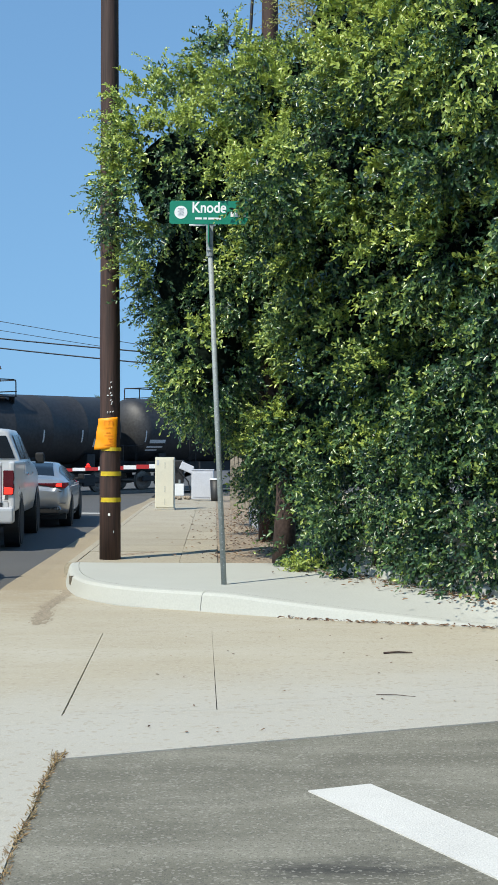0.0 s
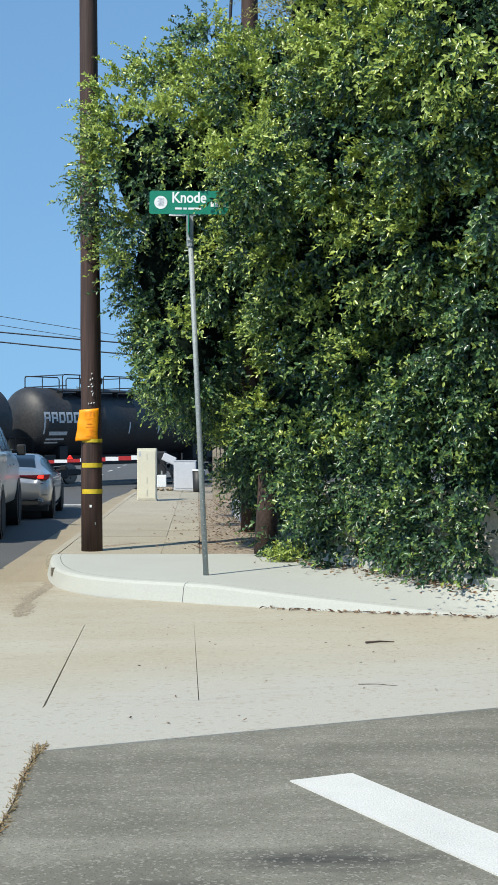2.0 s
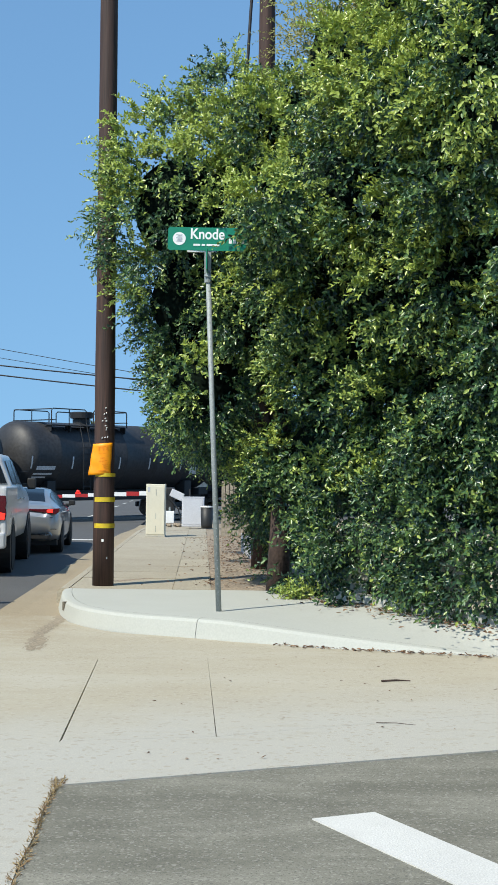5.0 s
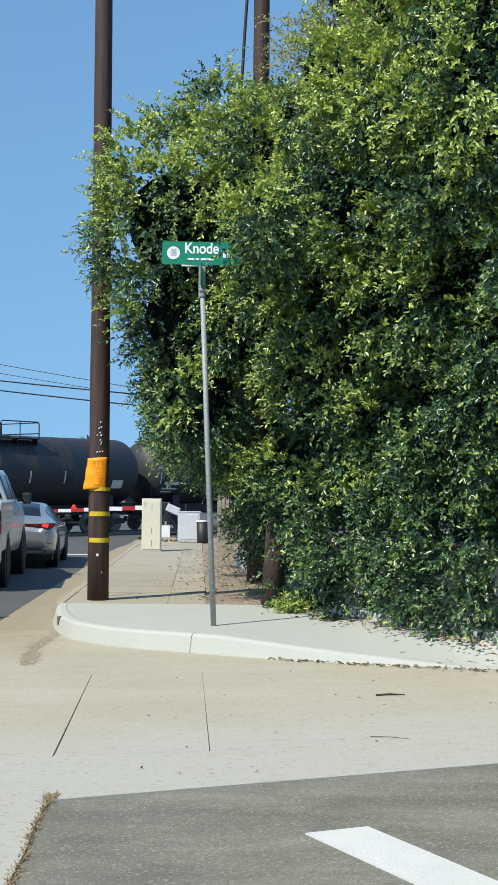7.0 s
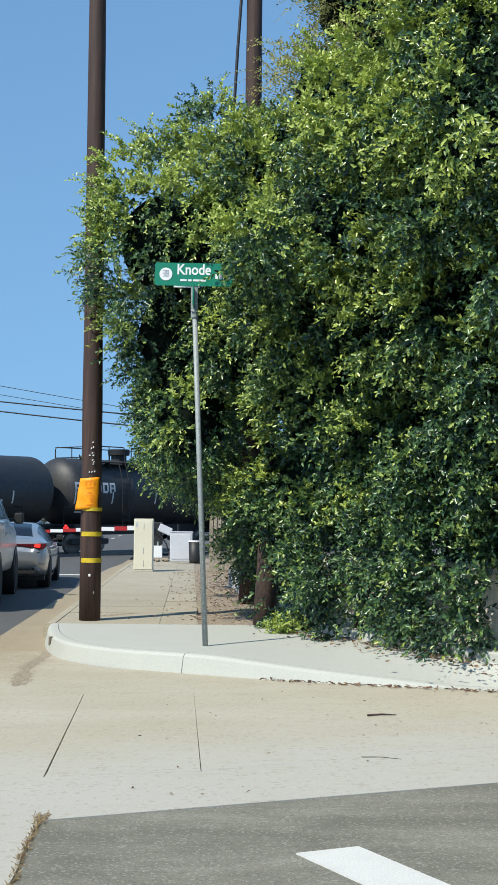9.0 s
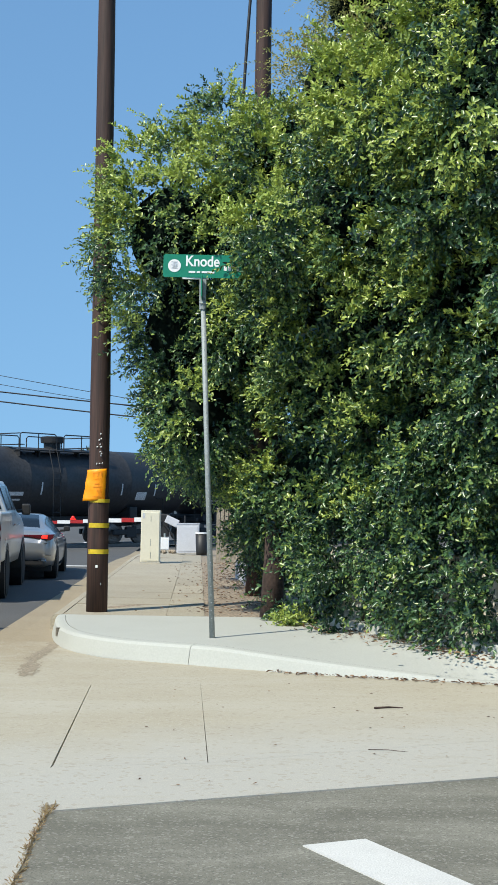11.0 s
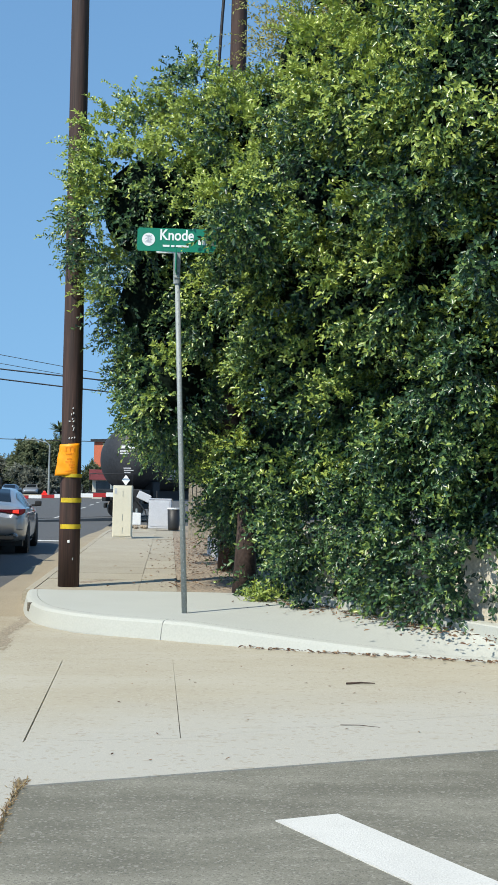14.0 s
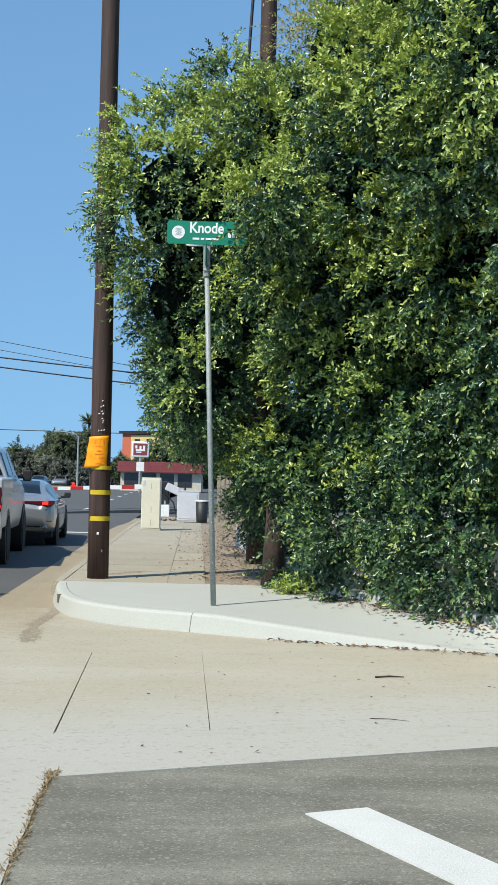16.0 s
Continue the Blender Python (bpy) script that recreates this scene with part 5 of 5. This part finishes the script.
trunk(rear, 2.4, 17.2, 0.16, 5.5, [(1.6, 17, 7), (3, 17, 8)], 3)
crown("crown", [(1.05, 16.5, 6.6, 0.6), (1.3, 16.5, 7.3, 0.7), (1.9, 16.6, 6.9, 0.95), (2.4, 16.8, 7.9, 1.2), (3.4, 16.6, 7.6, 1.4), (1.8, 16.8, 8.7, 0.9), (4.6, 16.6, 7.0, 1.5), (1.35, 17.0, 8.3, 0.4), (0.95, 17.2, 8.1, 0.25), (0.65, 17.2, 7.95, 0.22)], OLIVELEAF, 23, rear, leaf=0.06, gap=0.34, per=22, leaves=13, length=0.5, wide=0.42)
small = thing("weed_bush", pose(0.62, 14.0, 0.17), "small bright green weed at the foot of the hedge", "bush")
rs = np.random.default_rng(5)
roots = np.stack([rs.normal(0, 0.1, 60), rs.normal(0, 0.08, 60), rs.uniform(0, 0.08, 60)], 1)
outs = unit(np.stack([rs.normal(0, 1, 60), rs.normal(0, 1, 60), rs.uniform(0.2, 1, 60)], 1))
weed = new("leaves", leaf_mesh("leaves", *sprays(rs, roots, outs, 0.22, 9, 0.06, base_tone=np.full(60, 0.5)), LEAF))
weed.parent = small

# ---- litter ----
rs = np.random.default_rng(9)
f = rs.uniform(0.1, 1.0, 480)
foot = np.array(WALL_A)[None] * (1 - f[:, None]) + np.array(WALL_B)[None] * f[:, None]
toward = -np.array(side if side.y > 0 else -side)
spots = foot + toward[None] * (np.abs(rs.normal(0, 0.32, 480)) + 0.02)[:, None]
scatter_leaves("leaf_litter", np.column_stack([spots, np.full(480, 0.192)]), 0.055, DRYLEAF, 1, "dry brown leaves lying along the low wall")
n = 1200
ys = rs.uniform(15.2, 30, n)
xs = walk_edge(0) - 0.028 * ys + 2.6 - np.abs(rs.normal(0, 0.55, n))
scatter_leaves("leaf_litter", np.column_stack([xs, ys, np.full(n, 0.195)]), 0.05, DRYLEAF, 2, "dry brown leaves over soil and pavement")
keep = rs.integers(41, 74, 420)
edge = line[keep] + rs.normal(0, 0.03, (420, 2)) - inward[keep] * np.abs(rs.normal(0.03, 0.03, 420))[:, None]
scatter_leaves("leaf_litter", np.column_stack([edge, np.full(420, 0.01)]), 0.045, DRYLEAF, 3, "brown leaf debris lying along the kerb")
n = 60
scatter_leaves("leaf_litter", np.column_stack([rs.uniform(-0.9, 2.4, n), rs.uniform(6.6, 10.8, n), np.full(n, 0.005)]), 0.025, DRYLEAF, 4, "scattered small dry leaves on the concrete")
n = 1300
f = rs.beta(1, 1.15, n)
edge_x = np.interp(6.1 - 2.9 * f, [3.2, 4.2, 4.8, 5.2, 5.6, 6.1], [-0.85, -0.862, -0.901, -0.906, -0.932, -0.942])
roots = np.column_stack([edge_x + rs.normal(0, 1, n) * (0.006 + 0.014 * f), 6.1 - 2.9 * f, np.full(n, -0.004)])
roots[:140] = np.column_stack([rs.normal(-0.935, 0.022, 140), rs.normal(6.12, 0.05, 140), np.zeros(140)])
ways = np.column_stack([rs.normal(0, 0.8, n), rs.normal(0, 0.8, n), rs.uniform(0.1, 0.9, n)])
me = leaf_mesh("dry_weeds", roots, ways, rs.normal(0, 1, (n, 3)), rs.uniform(0.01, 0.032, n), rs.uniform(0, 1, n), STRAW, wide=0.2)
tagged(new("dry_weeds", me), "dry straw coloured weeds along the asphalt edge", "weeds", kind="stuff")
for (x0, y0), (x1, y1), r in (((1.02, 9.31), (1.24, 9.34), 0.008), ((0.80, 7.72), (1.04, 7.66), 0.0025)):
    bm = bmesh.new()
    tube(bm, [(x0, y0, r + 0.001), ((x0 + x1) / 2, (y0 + y1) / 2 + 0.015, r + 0.004), (x1, y1, r + 0.001)], [r, r * 0.9, r * 0.5], 7)
    tagged(link("stick", bm, BARK), "dark dry stick lying on the concrete", "stick", "sticks")

# dirt washed out of the gutter: many overlapping specks
bm = bmesh.new()
r = random.Random(3)
for k in range(520):
    f = r.random() ** 1.2
    x, y, s = -2.0 + 0.11 * f + 0.03 * math.sin(9 * f) + r.gauss(0, 0.022 + 0.02 * f), 13.58 - 2.7 * f, r.uniform(0.006, 0.022)
    bm.faces.new([bm.verts.new((x + s * r.uniform(0.6, 1.2) * math.cos(a), y + 4 * s * r.uniform(0.6, 1.2) * math.sin(a), 0.0008 + 0.000003 * k)) for a in (0, 0.9, 1.8, 2.7, 3.6, 4.5, 5.4)])
tagged(link("gutter_dirt", bm, DIRT), "brown dirt washed along the gutter mouth", "stain", kind="stuff")

# ---- wires and the distance ----
def wire(a, b, sag, r, label):
    bm = bmesh.new()
    a, b = Vector(a), Vector(b)
    tube(bm, [a.lerp(b, k / 20) - Vector((0, 0, sag * 4 * k / 20 * (1 - k / 20))) for k in range(21)], r, 5)
    tagged(link("overhead_wire", bm, CABLE), label, "wire", "overhead wires")


wire((-34, 70, 10.4), (8, 70, 6.41), 0.5, 0.04, "thick black overhead cable")
wire((-34, 70, 10.0), (8, 70, 5.6), 0.45, 0.04, "thick black overhead cable")
wire((-34, 70, 12.6), (8, 70, 5.6), 0.3, 0.018, "thin black overhead wire")
wire((-34, 70, 12.0), (8, 70, 5.4), 0.4, 0.016, "thin black overhead wire")
wire((-60, 150, 7.0), (30, 150, 6.6), 0.3, 0.05, "thin black overhead wire")
for x, y, h in ((-34, 70, 12.8), (8, 70, 7.5), (-60, 150, 7.4), (30, 150, 7.4)):
    utility_pole(x, y, 0.16, 0.11, h, 0.0, "wooden utility pole carrying overhead wires")
far_pole = utility_pole(-23.3, 110, 0.16, 0.1, 9.6, 0.0, "far wooden utility pole with crossarms")
for z in (7.9, 9.0):
    bm = bmesh.new()
    box(bm, -1.2, -0.06, z, 1.2, 0.06, z + 0.12)
    for x in (-1.1, -0.6, 0.6, 1.1):
        tube(bm, [(x, 0, z + 0.12), (x, 0, z + 0.3)], 0.05, 6)
    link("crossarm", bm, POLEWOOD, far_pole)


def far_tree(x, y, height, wide, mat, seed, label):
    t = thing("far_tree", pose(x, y, -0.2), label, "tree", "far trees")
    bm = bmesh.new()
    tube(bm, [(0, 0, 0), (0.1, 0, height * 0.6)], [0.25, 0.12], 8)
    link("trunk", bm, BARK, t)
    r = random.Random(seed)
    lobes = [(r.uniform(-0.5, 0.5) * wide, r.uniform(-0.2, 0.2) * wide, r.uniform(0.3, 0.78) * height, r.uniform(0.2, 0.34) * min(wide, height)) for _ in range(9)]
    crown("crown", lobes, mat, seed, t, leaf=0.45, gap=1.0, per=14, leaves=8, length=1.0, front=0.6, inner=0.5, wide=0.42)


for x, y, h, w, mat, label in ((-26.0, 185, 8.2, 7, HAZYLEAF, "tall green tree beside the far street"), (-22.5, 178, 9.0, 5, HAZYLEAF, "green tree beside the far street"), (-31, 190, 4.6, 8, GREYLEAF, "low grey green tree in the distance"), (-38, 195, 6, 9, HAZYLEAF, "low green tree in the distance"),
                               (-20.2, 150, 3.4, 6, GREYLEAF, "grey green bush beside the far street"), (-16.5, 170, 3.6, 5, HAZYLEAF, "green tree in front of a yellow building"), (-13, 175, 4.0, 6, HAZYLEAF, "green tree in front of a yellow building"), (-8.5, 175, 6.5, 6, HAZYLEAF, "green tree behind a shop sign"),
                               (-46, 200, 6.5, 10, HAZYLEAF, "low green tree in the distance"), (-56, 205, 6.5, 11, GREYLEAF, "low grey green tree in the distance"), (-3, 180, 7, 8, HAZYLEAF, "green tree in the distance")):
    far_tree(x, y, h, w, mat, int(abs(x * 7)), label)

palm = thing("palm_tree", pose(-21.6, 184, -0.2), "tall palm tree beyond the crossing", "tree", "far trees")
bm = bmesh.new()
tube(bm, [(0, 0, 0), (0.1, 0, 5), (0.05, 0, 9.6)], [0.28, 0.2, 0.17], 10)
link("trunk", bm, BARK, palm, smooth=True)
rs = np.random.default_rng(8)
n = 70
turn, lift = rs.uniform(0, 6.28, n), rs.uniform(-0.5, 0.9, n)
ways = np.stack([np.cos(turn), np.sin(turn), lift], 1)
fronds = new("fronds", leaf_mesh("fronds", np.tile([[0.05, 0.0, 9.6]], (n, 1)), ways, np.tile([[0.0, 0.0, 1.0]], (n, 1)), rs.uniform(1.3, 2.0, n), rs.uniform(0, 0.8, n), HAZYLEAF, 0.2, -0.25))
fronds.parent = palm
house = thing("apartment_building", pose(-21.2, 236, -0.2, 0, 0, -38), "long yellow and red stucco building behind trees", "building")
for a, b, mat, top in ((0, 2.2, TERRACOTTA, 9.6), (2.2, 34, OCHRE, 9.3)):
    bm = bmesh.new()
    box(bm, a, 0, 0, b, 14, top)
    link("wall", bm, mat, house)
bm = bmesh.new()
box(bm, -0.4, -0.6, 9.6, 34.5, 14.5, 10.0)
link("roof", bm, TRIM, house)
for k in range(10):
    for z in (1.5, 4.3, 7.0):
        bm = bmesh.new()
        box(bm, 3.2 + 3 * k, -0.08, z, 4.5 + 3 * k, 0.02, z + 1.5)
        link("window", bm, DARKGLASS, house)
shop = thing("restaurant", pose(-9.4, 132, -0.2), "low restaurant with a maroon fascia", "building")
bm = bmesh.new()
box(bm, -2.6, 0, 0, 6, 8, 2.2)
link("wall", bm, PLASTER, shop)
bm = bmesh.new()
box(bm, -2.9, -0.6, 2.0, 6.3, 8.3, 3.1, 0.03)
link("fascia", bm, MAROON, shop)
for k in range(4):
    bm = bmesh.new()
    box(bm, -2.2 + 1.9 * k, -0.05, 0.5, -0.7 + 1.9 * k, 0.02, 1.9)
    link("window", bm, DARKGLASS, shop)
board = thing("pylon_sign", pose(-9.05, 120, -0.2), "white rounded roadside sign board with a red mark", "sign")
bm = bmesh.new()
tube(bm, [(0, 0, 0), (0, 0, 3.4)], 0.12, 10)
link("post", bm, GALV, board)
bm = bmesh.new()
box(bm, -0.85, -0.15, 3.4, 0.85, 0.15, 4.95, 0.14, 3)
link("board", bm, WHITE, board)
bm = bmesh.new()
box(bm, -0.68, -0.165, 3.6, 0.68, -0.152, 4.75)
link("red_panel", bm, MAROON, board, "dark red panel")
bm = bmesh.new()
for a, b, c, d in ((-0.5, 4.25, -0.3, 4.55), (-0.45, 4.0, 0.45, 4.2), (-0.1, 4.2, 0.1, 4.5), (0.25, 4.2, 0.45, 4.55), (-0.4, 3.85, 0.1, 3.95)):
    box(bm, a, -0.18, b, c, -0.166, d)
link("mark_shape", bm, WHITE, board, "plain white mark")
bm = bmesh.new()
box(bm, -0.35, -0.12, 2.05, 0.4, 0.12, 2.95, 0.03)
link("lower_board", bm, WHITE, board, "small white board")
lamp = thing("street_lamp", pose(-17.6, 140, -0.2), "grey street lamp with a curved arm", "street lamp")
bm = bmesh.new()
tube(bm, [(0, 0, 0), (0, 0, 5.8), (-0.3, 0, 6.1), (-1.3, 0, 6.35), (-2.2, 0, 6.4)], [0.12, 0.09, 0.07, 0.06, 0.05], 8)
link("mast", bm, GALV, lamp)
bm = bmesh.new()
box(bm, -2.8, -0.15, 6.33, -2.1, 0.15, 6.5, 0.04)
link("lamp_head", bm, GALV, lamp)
bm = bmesh.new()
prism(bm, [(-40, 138), (-9, 138), (-9, 143), (-40, 143)], -0.2, 0.02)
tagged(link("far_pavement", bm, GUTTER), "pale far pavement beyond the crossing", "pavement", kind="structure")


# ---- what moves ----
def motions():
    SPEED, FIRST = 3.94, (-3.156, 0.084, 3.364, 6.594, 10.2)
    times = [0, 0.1, 0.2] + [0.5 * k for k in range(1, 33)]
    for car, start in zip(train, FIRST):
        rows = []
        for t in times:
            p = TRACK_AT + TRACK_WAY * (SPEED * (t - start) - 2.95)
            rows.append((t, pose(p.x, p.y, RAIL_Z + GRADE * (p - TRACK_AT).dot(TRACK_WAY), 0, -math.degrees(GRADE), TRACK_TURN)))
        walk(car, rows)
        for w in car.children:
            if w.name.startswith("wheelset"):
                x = w.location.x
                turn = [(16.0 * k / 124, pose(x, 0, 0.42, 0, math.degrees(SPEED / 0.42 * 16.0 * k / 124), 0)) for k in range(125)]
                walk(w, turn)


motions()
